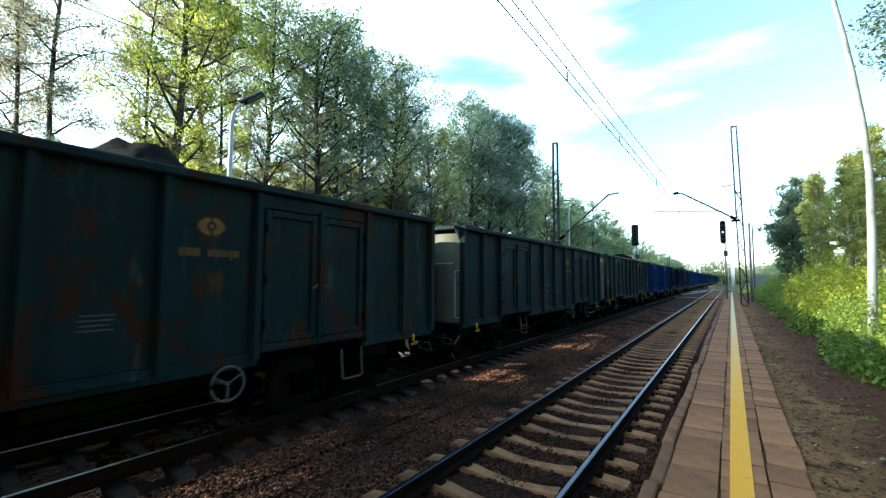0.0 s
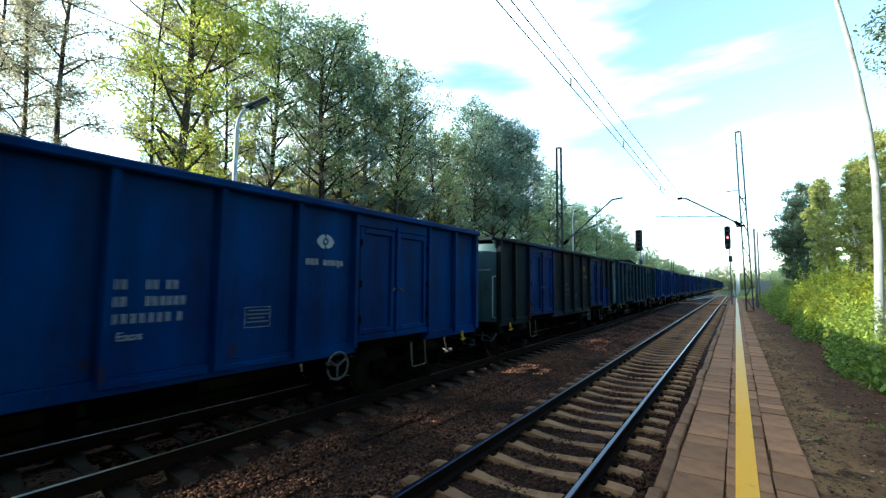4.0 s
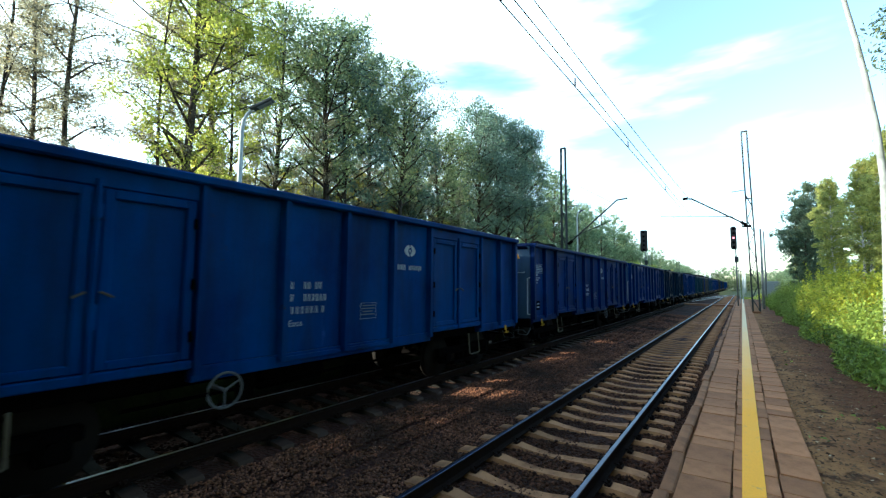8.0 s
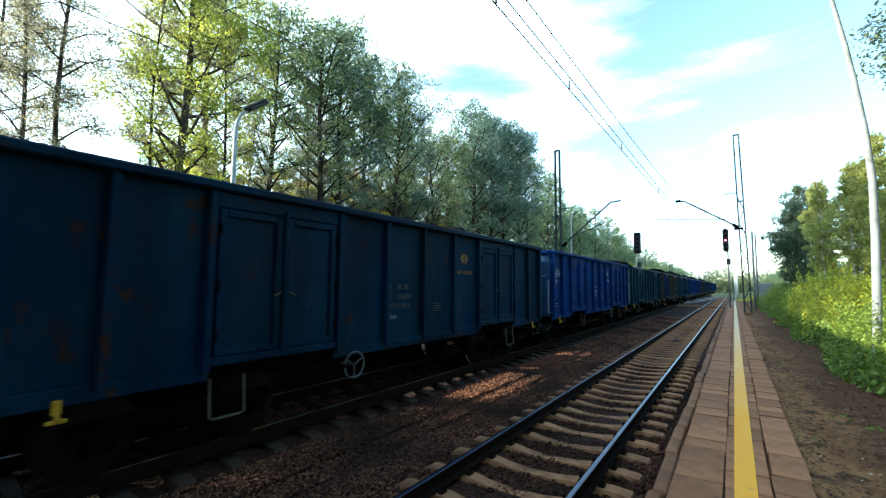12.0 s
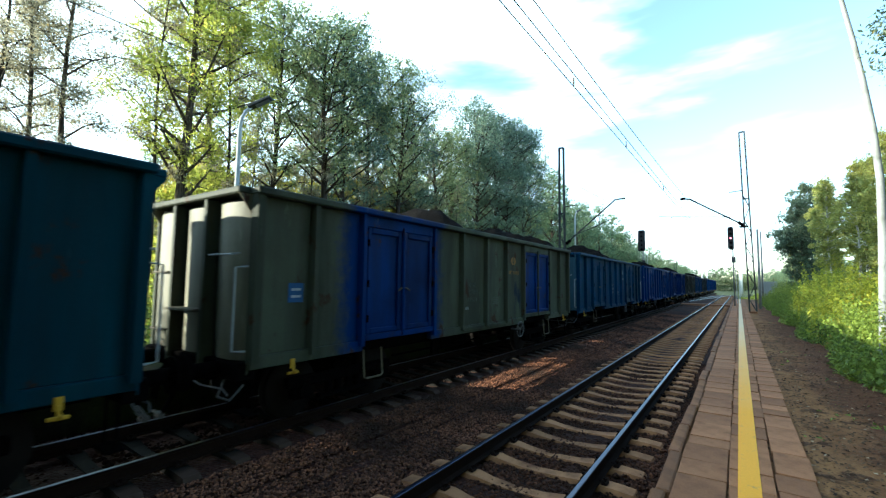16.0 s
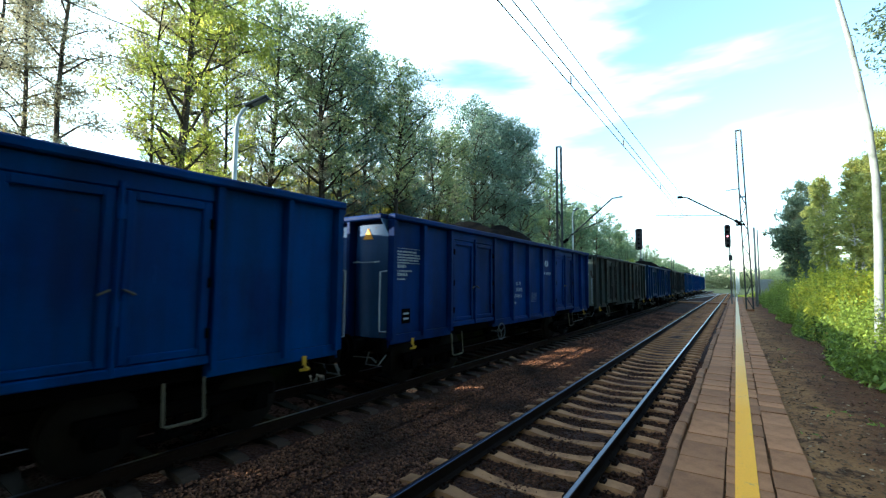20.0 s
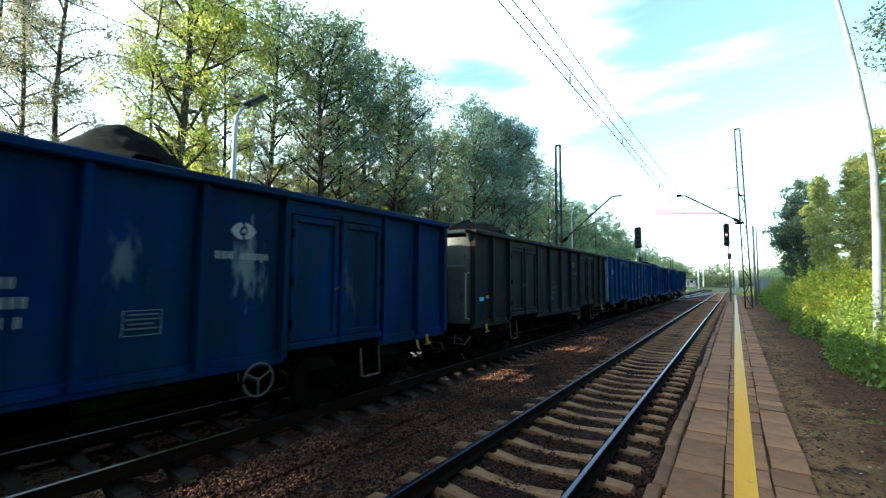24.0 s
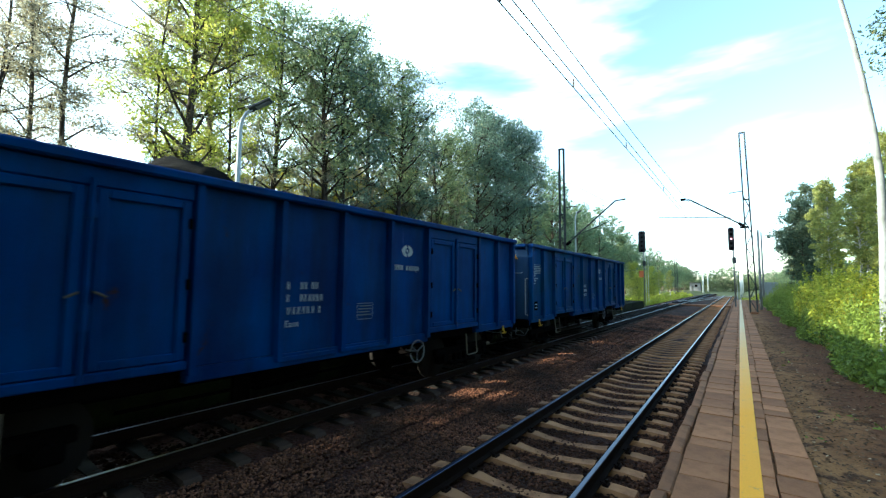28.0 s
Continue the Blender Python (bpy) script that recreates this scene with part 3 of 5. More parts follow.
def emblem(g, x, y, z, s):
    """An eye-shaped device: two pointed crescents round a slanted ring."""
    def rim(a):
        c, d = math.cos(a), math.sin(a)
        return y + s * 0.58 * c, z + s * 0.40 * d * abs(d) ** 0.35

    def hole(a):
        return y + s * (0.20 * math.cos(a) + 0.03 * math.sin(a)), z + s * 0.22 * math.sin(a)
    for h in (0, 1):
        a0 = math.pi * (h - 0.5) + 0.22
        for q in range(12):
            a, b = a0 + (math.pi - 0.34) * q / 12, a0 + (math.pi - 0.34) * (q + 1) / 12
            flat = [rim(a), rim(b), hole(b), hole(a)]
            g.add([(x, *p) for p in flat] + [(x + 0.003, *p) for p in flat], [(0, 3, 2, 1), (4, 5, 6, 7), (0, 1, 5, 4), (1, 2, 6, 5), (2, 3, 7, 6), (3, 0, 4, 7)])
    return g.box(x, x + 0.003, y - s * 0.07, y + s * 0.07, z - s * 0.09, z + s * 0.09, 0.001)


def caption(g, x, y, z, s):
    """The unreadable lettering under the device."""
    k = y - s * 1.25
    for i in range(9):
        if i != 3:
            high = s * (0.34 if i < 3 else 0.30)
            g.box(x, x + 0.003, k, k + s * 0.07, z - s * 1.22, z - s * 1.22 + high)
            g.box(x, x + 0.003, k + s * 0.13, k + s * 0.20, z - s * (1.22 if i != 7 else 1.34), z - s * 1.22 + high)
        k += s * 0.285
    return g


def make_wagon():
    """A four-axle open coal wagon. y=0 is its body's end, x the side."""
    w = thing("coal_wagon", "open steel coal wagon", "railway wagon", "wagons of the coal train")
    P = PROTO_PAINT
    rnd = random.Random(11)
    part("floor", Geo().box(-1.38, 1.38, 0.05, BODY - 0.05, 1.20, 1.28), BLACK, w)
    for s in (-1, 1):
        def bx(g, a, b, *r):
            return g.box(*sorted((s * a, s * b)), *r)
        for i in range(10):
            a, b = BAYS[i], BAYS[i + 1]
            if i in DOORS:
                mid = (a + b) / 2
                for y0, y1, hs in ((a + 0.09, mid - 0.045, 1), (mid + 0.045, b - 0.09, -1)):
                    d = part("door", bx(Geo(), 1.39, 1.415, y0, y1, 1.33, 3.17), P, w, "steel door leaf")
                    fr = Geo()
                    for q in ((y0, y0 + 0.10, 1.34, 3.17), (y1 - 0.10, y1, 1.34, 3.17), (y0 + 0.10, y1 - 0.10, 1.34, 1.43), (y0 + 0.10, y1 - 0.10, 3.07, 3.17)):
                        bx(fr, 1.415, 1.462, *q, 0.012)
                    part("door_frame", fr, P, d)
                    hy = y1 - 0.02 if hs > 0 else y0 + 0.02
                    part("door_handle", Geo().tube([(s * 1.47, hy, 2.12), (s * 1.50, hy, 2.12), (s * 1.50, hy - hs * 0.10, 2.07)], 0.013, 6), FRAME_GREY, d, "worn steel handle")
                    hinge = y0 + 0.01 if hs > 0 else y1 - 0.01
                    if s > 0:
                        for z in (1.6, 2.2, 2.9):
                            part("hinge", Geo().tube([(s * 1.475, hinge, z - 0.06), (s * 1.475, hinge, z + 0.06)], 0.022, 6), BLACK, d)
                part("door_lining", bx(Geo(), 1.355, 1.382, a, b, 1.24, 3.38), P, w)
                part("locking_bar", Geo().tube([(s * 1.475, mid, 1.24), (s * 1.475, mid, 3.25)], 0.028, 8).tube([(s * 1.475, mid, 1.75), (s * 1.475, mid, 2.0)], 0.042, 8).tube([(s * 1.475, mid, 2.85), (s * 1.475, mid, 3.0)], 0.042, 8), P, w)
                part("door_header", bx(Geo(), 1.385, 1.45, a + 0.06, b - 0.06, 3.18, 3.38, 0.012), P, w)
                part("door_sill", bx(Geo(), 1.385, 1.48, a + 0.06, b - 0.06, 1.23, 1.33, 0.012), P, w)
            else:
                g = Geo()
                n = 5
                vs, fs = [], []
                dent = rnd.uniform(-0.026, 0.002)
                for jy in range(n):
                    for jz in range(n):
                        y, z = a + (b - a) * jy / (n - 1), 1.24 + (3.38 - 1.24) * jz / (n - 1)
                        inner = math.sin(math.pi * jy / (n - 1)) * math.sin(math.pi * jz / (n - 1))
                        vs.append((s * (1.385 + dent * inner), y, z))
                for jy in range(n - 1):
                    for jz in range(n - 1):
                        fs.append((jy * n + jz, jy * n + jz + 1, (jy + 1) * n + jz + 1, (jy + 1) * n + jz))
                g.add(vs, fs)
                g.add([(s * 1.37, a, 1.24), (s * 1.37, b, 1.24), (s * 1.37, b, 3.38), (s * 1.37, a, 3.38)], [(0, 1, 2, 3)])
                part("side_panel", g, P, w)
        for i, y in enumerate(BAYS):
            wd = 0.075 if i in (0, 10) else 0.055
            yy = min(max(y, wd), BODY - wd)
            prof = [(1.375, -wd), (1.375, wd), (1.495, wd * 0.72), (1.495, -wd * 0.72)]
            g = Geo()
            g.add([(s * x, yy + v, z) for z in (1.15, 3.38) for x, v in prof], [(0, 1, 2, 3), (4, 7, 6, 5), (0, 4, 5, 1), (1, 5, 6, 2), (2, 6, 7, 3), (3, 7, 4, 0)])
            part("post", g, P, w)
        part("top_rim", bx(Geo(), 1.34, 1.545, 0.0, BODY, 3.38, 3.49, 0.02), P, w)
        for y0, y1 in ((0.04, BAYS[2] + 0.05), (BAYS[3] - 0.05, BAYS[7] + 0.05), (BAYS[8] - 0.05, BODY - 0.04)):
            part("sill", bx(Geo(), 1.30, 1.43, y0, y1, 1.06, 1.235, 0.012), P, w)
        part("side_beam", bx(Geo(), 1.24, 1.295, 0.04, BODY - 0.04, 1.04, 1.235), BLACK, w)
        gg = Geo()
        for y in (5.75, 6.9):
            bx(gg, 1.43, 1.47, y - 0.5, y + 0.5, 1.13, 1.20, 0.01)
        part("lower_flange", gg, P, w)
    for y, d in ((0.06, -1), (BODY - 0.06, 1)):
        e = part("end_wall", Geo().box(-1.40, 1.40, y - 0.02, y + 0.02, 1.10, 3.38), P, w)
        for x in (-1.375, -0.47, 0.47, 1.375):
            hw, deep = (0.025, 0.05) if abs(x) > 1 else (0.045, 0.22)
            part("end_post", Geo().box(x - hw, x + hw, *sorted((y + d * 0.02, y + d * deep)), 1.0, 3.38, 0.012), P, e)
        for x0, x1 in ((-1.35, -0.515), (-0.425, 0.425), (0.515, 1.35)):
            vs, fs, n = [], [], 11
            for a in range(n):
                for z in (1.18, 1.9, 2.6, 3.30):
                    u = a / (n - 1)
                    vs.append((x0 + (x1 - x0) * u, y + d * (0.022 + 0.105 * math.sin(math.pi * u) ** 0.8), z))
            for a in range(n - 1):
                for b in range(3):
                    fs.append((a * 4 + b, a * 4 + b + 1, a * 4 + b + 5, a * 4 + b + 4))
            part("end_panel", Geo().add(vs, fs), P, e, "bulged end sheet", True)
        part("foot_board", Geo().box(-0.42, 0.42, *sorted((y + d * 0.03, y + d * 0.30)), 1.78, 1.82, 0.008), FRAME_GREY, e)
        part("end_rim", Geo().box(-1.34, 1.34, *sorted((y - d * 0.10, y + d * 0.23)), 3.385, 3.485, 0.02), P, e)
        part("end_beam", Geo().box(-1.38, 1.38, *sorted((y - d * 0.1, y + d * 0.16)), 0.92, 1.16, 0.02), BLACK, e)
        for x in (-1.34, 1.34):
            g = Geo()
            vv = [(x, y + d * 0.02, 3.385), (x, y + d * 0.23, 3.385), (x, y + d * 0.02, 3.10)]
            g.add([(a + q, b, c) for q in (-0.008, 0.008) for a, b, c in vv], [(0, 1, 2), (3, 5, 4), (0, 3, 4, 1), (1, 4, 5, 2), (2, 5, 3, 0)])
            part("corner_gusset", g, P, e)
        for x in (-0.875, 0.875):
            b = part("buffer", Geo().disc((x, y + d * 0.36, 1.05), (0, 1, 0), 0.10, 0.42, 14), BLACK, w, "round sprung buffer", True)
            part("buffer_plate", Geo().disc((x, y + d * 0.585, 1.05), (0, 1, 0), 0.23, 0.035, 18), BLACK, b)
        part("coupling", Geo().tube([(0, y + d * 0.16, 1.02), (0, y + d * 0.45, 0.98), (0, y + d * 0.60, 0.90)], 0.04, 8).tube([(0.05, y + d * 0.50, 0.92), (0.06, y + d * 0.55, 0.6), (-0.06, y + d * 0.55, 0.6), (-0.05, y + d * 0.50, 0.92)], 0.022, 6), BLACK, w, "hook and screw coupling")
        yr = y + d * 0.15
        part("handrail", Geo().tube([(1.34, y + d * 0.05, 2.42), (1.34, yr + d * 0.08, 2.40), (1.34, yr + d * 0.08, 1.32), (1.34, y + d * 0.05, 1.30)], 0.016, 6), WHITE, e, "pale bent handrail")
        part("handrail", Geo().tube([(0.62, y + d * 0.08, 2.60), (0.62, yr + d * 0.05, 2.58), (1.18, yr + d * 0.05, 2.58), (1.18, y + d * 0.08, 2.60)], 0.014, 6), WHITE, e, "pale bent handrail")
        for z in (1.45, 2.35):
            part("rung", Geo().tube([(-1.2, y + d * 0.02, z), (-1.2, y + d * 0.17, z), (-0.7, y + d * 0.17, z), (-0.7, y + d * 0.02, z)], 0.015, 6), FRAME_GREY, e)
        part("step", Geo().tube([(0.98, y + d * 0.10, 0.92), (1.0, y + d * 0.20, 0.70), (1.30, y + d * 0.20, 0.70), (1.36, y + d * 0.05, 0.88)], 0.016, 6), WHEEL_GREY, w, "pale bent iron step loop")
        part("foot_plate", Geo().box(0.98, 1.34, *sorted((y - d * 0.02, y - d * 0.20)), 0.44, 0.47, 0.006).tube([(1.0, y - d * 0.10, 0.46), (1.0, y - d * 0.10, 0.95)], 0.014, 5).tube([(1.32, y - d * 0.10, 0.46), (1.32, y - d * 0.10, 0.95)], 0.014, 5), BLACK, w, "low iron shunter step")
        part("brake_hose", Geo().tube([(0.32, y + d * 0.16, 0.98), (0.34, y + d * 0.36, 0.86), (0.30, y + d * 0.50, 0.55), (0.25, y + d * 0.55, 0.42)], 0.028, 8), BLACK, w)
        part("hose_head", Geo().disc((0.24, y + d * 0.56, 0.42), (1, 0.3, 0), 0.05, 0.09, 10).tube([(0.24, y + d * 0.56, 0.42), (0.10, y + d * 0.58, 0.46)], 0.02, 6), WHEEL_GREY, w, "pale hose coupling head")
        part("release_rod", Geo().tube([(0.30, y + d * 0.24, 0.86), (0.70, y + d * 0.26, 0.82), (1.18, y + d * 0.24, 0.84), (1.28, y + d * 0.22, 0.76)], 0.012, 5), WHEEL_GREY, w, "pale bent uncoupling rod")
        hy = y - d * 0.62
        hk = Geo().box(1.43, 1.455, hy - 0.035, hy + 0.035, 1.00, 1.13, 0.006)
        hk.tube([(1.46, hy, 1.05), (1.47, hy, 0.97), (1.50, hy, 0.94), (1.53, hy, 0.98)], 0.018, 7)
        hk.box(1.44, 1.48, hy - 0.08, hy + 0.08, 0.92, 0.955, 0.008)
        part("tow_hook", hk, YELLOW, w, "small yellow tow hook")
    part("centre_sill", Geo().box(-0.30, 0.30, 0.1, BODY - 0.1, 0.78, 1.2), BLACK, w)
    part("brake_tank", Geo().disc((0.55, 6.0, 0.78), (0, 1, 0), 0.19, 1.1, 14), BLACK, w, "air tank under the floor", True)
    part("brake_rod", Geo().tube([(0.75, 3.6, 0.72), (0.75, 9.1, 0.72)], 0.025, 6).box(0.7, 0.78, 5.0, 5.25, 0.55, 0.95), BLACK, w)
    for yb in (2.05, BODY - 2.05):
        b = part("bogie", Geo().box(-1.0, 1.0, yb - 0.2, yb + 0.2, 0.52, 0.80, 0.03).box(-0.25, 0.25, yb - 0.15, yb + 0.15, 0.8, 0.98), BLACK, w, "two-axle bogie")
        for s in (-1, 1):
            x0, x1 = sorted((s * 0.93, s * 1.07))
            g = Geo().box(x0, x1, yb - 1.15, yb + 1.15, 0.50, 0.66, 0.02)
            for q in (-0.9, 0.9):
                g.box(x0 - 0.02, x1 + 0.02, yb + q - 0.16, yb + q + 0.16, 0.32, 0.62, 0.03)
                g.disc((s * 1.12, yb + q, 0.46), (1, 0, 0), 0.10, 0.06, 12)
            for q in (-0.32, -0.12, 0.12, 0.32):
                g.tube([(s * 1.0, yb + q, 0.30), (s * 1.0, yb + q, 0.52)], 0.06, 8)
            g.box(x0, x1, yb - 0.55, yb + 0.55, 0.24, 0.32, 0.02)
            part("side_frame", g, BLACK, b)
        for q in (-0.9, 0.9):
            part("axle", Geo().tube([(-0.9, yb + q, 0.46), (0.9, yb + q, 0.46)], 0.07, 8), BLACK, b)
            for s in (-1, 1):
                wh = part("wheel", Geo().disc((s * 0.0, 0, 0), (1, 0, 0), 0.455, 0.11, 26).disc((s * -0.065, 0, 0), (1, 0, 0), 0.49, 0.03, 26).disc((s * 0.045, 0, 0), (1, 0, 0), 0.12, 0.12, 14), TYRE, b, "solid steel wheel", True)
                wh.matrix_basis = pose(s * 0.755, yb + q, 0.46)
    # brake handwheel, door steps
    ring = [(1.50, 4.42 + 0.21 * math.cos(a * math.pi / 12), 0.92 + 0.21 * math.sin(a * math.pi / 12)) for a in range(25)]
    g = Geo().tube(ring, 0.016, 6, False)
    for a in (0.5, 2.6, 4.7):
        g.tube([(1.49, 4.42, 0.92), (1.50, 4.42 + 0.21 * math.cos(a), 0.92 + 0.21 * math.sin(a))], 0.012, 5)
    g.tube([(1.2, 4.42, 0.92), (1.51, 4.42, 0.92)], 0.022, 7)
    part("brake_handwheel", g, WHEEL_GREY, w, "pale spoked handwheel")
    for y in (2.32, 10.42):
        part("door_step", Geo().tube([(1.42, y - 0.22, 1.08), (1.46, y - 0.22, 0.62), (1.46, y - 0.16, 0.60), (1.46, y + 0.16, 0.60), (1.46, y + 0.22, 0.62), (1.42, y + 0.22, 1.08)], 0.018, 6), FRAME_GREY, w, "hanging iron step under the door")
    # stencils
    part("data_table", bars(Geo(), 1.39, 0.22, 2.82, [(0.62, 0.035), (0.75, 0.03), (0.75, 0.03), (0.7, 0.03), (0.4, 0.03), (0.3, 0.06), (0.5, 0.03), (0.35, 0.06), (0.3, 0.03)], rnd).box(1.389, 1.393, 0.2, 1.0, 2.68, 2.69).box(1.389, 1.393, 0.2, 1.0, 2.58, 2.59).box(1.389, 1.393, 0.2, 1.0, 2.86, 2.867), WHITE, w, "small white stencilled table, too small to read")
    for y, z in ((0.40, 1.42),):
        pl = part("notice_plate", Geo().box(1.386, 1.394, y, y + 0.26, z, z + 0.28, 0.003), BLACK, w, "small black notice plate")
        for q in (0.07, 0.17):
            part("notice_line", Geo().box(1.394, 1.397, y + 0.05, y + 0.21, z + q, z + q + 0.035), WHITE, pl)
    nb = Geo()
    for z, blocks in ((2.24, (0.0, 0.07, 0.30, 0.37, 0.50, 0.57)), (2.06, (0.0, 0.07, 0.30, 0.37, 0.45, 0.52, 0.59, 0.66)), (1.88, (0.0, 0.085, 0.17, 0.255, 0.34, 0.425, 0.51, 0.63))):
        for y in blocks:
            q = 5.30 + y
            nb.box(1.39, 1.393, q, q + 0.014, z - 0.105, z).box(1.39, 1.393, q + 0.030, q + 0.042, z - 0.105, z)
    part("stencilled_number", nb, WHITE, w, "white stencilled number")
    t = part("type_letters", text_mesh("Eaos", 0.13, WHITE), None, w, "white stencilled type letters")
    t.matrix_basis = Matrix(((0, 0, 1, 1.40), (1, 0, 0, 5.34), (0, 1, 0, 1.60 - LOWER), (0, 0, 0, 1)))
    part("plate", Geo().box(1.389, 1.392, 6.75, 7.12, 1.62, 1.625).box(1.389, 1.392, 6.75, 7.12, 1.885, 1.89).box(1.389, 1.392, 6.75, 6.755, 1.62, 1.89).box(1.389, 1.392, 7.115, 7.12, 1.62, 1.89), WHITE, w, "white outlined stencil box")
    table = Geo()
    for q in range(4):
        table.box(1.389, 1.392, 6.78 + 0.02 * (q % 2), 7.09 - 0.05 * (q == 1), 1.685 + 0.05 * q, 1.703 + 0.05 * q)
    part("inspection_table", table, STENCIL_GREY, w, "small worn stencilled lines")
    part("emblem", emblem(Geo(), 1.388, 8.05, 2.86, 0.29), WHITE, w, "oval painted device")
    part("caption", caption(Geo(), 1.39, 8.05, 2.84, 0.29), WHITE, w)
    part("warning_triangle", Geo().add([(1.05, -0.082, 3.02), (0.81, -0.082, 3.02), (0.93, -0.082, 3.23), (1.05, -0.055, 3.02), (0.81, -0.055, 3.02), (0.93, -0.055, 3.23)], [(0, 2, 1), (3, 4, 5), (0, 1, 4, 3), (1, 2, 5, 4), (2, 0, 3, 5)]), TRIANGLE, w, "orange-yellow warning triangle")
    # the body sits low on its springs
    for o in [c for c in w.children if c.name.split(".")[0] not in ("bogie", "type_letters")]:
        for q in [o] + list(o.children):
            q.data.transform(pose(0, 0, -LOWER))
    return w


def coal_mesh(seed, peaks):
    nx, ny = 22, 130
    vs = []
    for j in range(ny):
        for i in range(nx):
            u, y = -1.36 + 2.72 * i / (nx - 1), 0.1 + (BODY - 0.2) * j / (ny - 1)
            z = 3.22 - LOWER
            for c, h, wd in peaks:
                z += h * math.exp(-((y - c) / wd) ** 2)
            z -= 0.55 * (abs(u) / 1.36) ** 2
            z += 0.14 * noise.noise((u * 2.2, y * 2.2, seed)) + 0.09 * noise.noise((u * 6, y * 6, seed)) + 0.05 * noise.noise((u * 19, y * 19, seed))
            edge = min(y, BODY - y, 1.0)
            vs.append((u, y, z - 0.5 * (1 - edge)))
    fs = [(j * nx + i, j * nx + i + 1, (j + 1) * nx + i + 1, (j + 1) * nx + i) for j in range(ny - 1) for i in range(nx - 1)]
    return bulk("coal_load", vs, fs, COAL)


# heaps that stand over the rim: wagon, then the middle along it, height and half width
HEAPS = {0: [(7.6, 0.80, 0.7), (2.4, 0.5, 1.2)], 2: [(9.8, 0.72, 0.9), (3.6, 0.4, 1.2)], 5: [(7.4, 0.75, 0.75), (2.8, 0.5, 1.0)], 7: [(3.4, 0.62, 1.0), (9.0, 0.5, 1.2)],
         11: [(2.2, 0.76, 0.8), (7.2, 0.5, 1.2)], 12: [(5.3, 0.84, 0.9), (9.3, 0.78, 0.8), (11.6, 0.74, 0.8)], 13: [(4.7, 0.92, 0.85), (6.4, 0.78, 0.8), (10.4, 0.6, 0.9)],
         14: [(4.7, 0.76, 0.7), (6.8, 0.83, 0.75), (9.6, 0.5, 1.0)], 15: [(4.9, 0.78, 0.7), (6.8, 0.88, 0.7), (2.0, 0.5, 1.0)], 17: [(7.0, 0.95, 0.8), (2.2, 0.4, 1.0)],
         18: [(2.3, 0.80, 0.8), (8.6, 0.5, 1.1)], 20: [(4.4, 0.76, 0.75), (9.6, 0.5, 1.1)]}
COMMON_COAL = [coal_mesh(3, [(2.6, 0.50, 1.0), (6.3, 0.42, 1.1), (9.9, 0.58, 1.0)]), coal_mesh(8, [(3.4, 0.46, 1.1), (9.0, 0.60, 0.9)])]
# main colour, second colour, rust, what it looks like
B1, B2, B3 = (0.0002, 0.0170, 0.1000), (0.0003, 0.0330, 0.1480), (0.0002, 0.0096, 0.0570)
TEAL, OLIVE, BROWN, SKYB = (0.0010, 0.0230, 0.0520), (0.0420, 0.0460, 0.0320), (0.0160, 0.0128, 0.0108), (0.0034, 0.0336, 0.0896)
KINDS = [
    ((0.0072, 0.0190, 0.0222), (0.0145, 0.0285, 0.0310), 0.55, "rusty green"), ((0.0066, 0.0180, 0.0226), (0.0142, 0.0245, 0.0262), 0.42, "weathered grey green"),
    ((0.0110, 0.0310, 0.0350), (0.0300, 0.0345, 0.0270), 0.45, "faded grey green"), (B1, B2, 0.05, "clean blue"), ((0.0050, 0.0085, 0.0100), (0.0030, 0.0100, 0.0170), 0.3, "dark teal green"),
    ((0.0010, 0.0180, 0.0400), (0.0030, 0.0280, 0.0480), 0.42, "patched teal"), (B2, B1, 0.03, "bright blue"), (B3, B1, 0.05, "dark blue"), (B1, B1, 0.02, "deep blue"),
    ((0.0009, 0.0115, 0.0360), (0.0024, 0.0215, 0.0460), 0.3, "rust-streaked dark blue"), (B1, B2, 0.03, "deep blue"), ((0.0020, 0.0330, 0.0560), (0.0028, 0.0280, 0.0450), 0.25, "teal blue"),
    (OLIVE, (0.0520, 0.0620, 0.0430), 0.3, "olive grey with blue doors"), (TEAL, SKYB, 0.12, "teal blue"), (B1, B2, 0.03, "royal blue"), (B1, B3, 0.03, "royal blue"),
    ((0.0204, 0.0299, 0.0286), BROWN, 0.25, "grey green"), (TEAL, B1, 0.12, "white-stained blue"), ((0.0085, 0.0165, 0.0220), (0.0200, 0.0215, 0.0215), 0.4, "dirty dark grey"),
    (B2, SKYB, 0.08, "light blue"), (B2, B1, 0.08, "deep blue"), (B2, SKYB, 0.08, "blue")]
# end sheet colours lightened for the sun on them; some are cream as well
BLUE_END_LIT = (0.020, 0.060, 0.150)
ENDS = {0: (0.06, 0.08, 0.07), 1: (0.12, 0.12, 0.09), 2: (0.12, 0.12, 0.09), 3: BLUE_END_LIT, 4: (0.05, 0.10, 0.12), 5: (0.09, 0.15, 0.17), 6: BLUE_END_LIT, 7: (0.035, 0.075, 0.15), 8: (0.025, 0.065, 0.15), 9: (0.07, 0.11, 0.12), 10: BLUE_END_LIT, 11: (0.10, 0.15, 0.13), 12: (0.15, 0.145, 0.10), 13: (0.03, 0.09, 0.14), 14: BLUE_END_LIT, 15: BLUE_END_LIT, 16: (0.11, 0.13, 0.11), 17: (0.04, 0.09, 0.14), 18: (0.10, 0.10, 0.085), 19: (0.05, 0.11, 0.18), 20: (0.03, 0.085, 0.16), 21: BLUE_END_LIT}
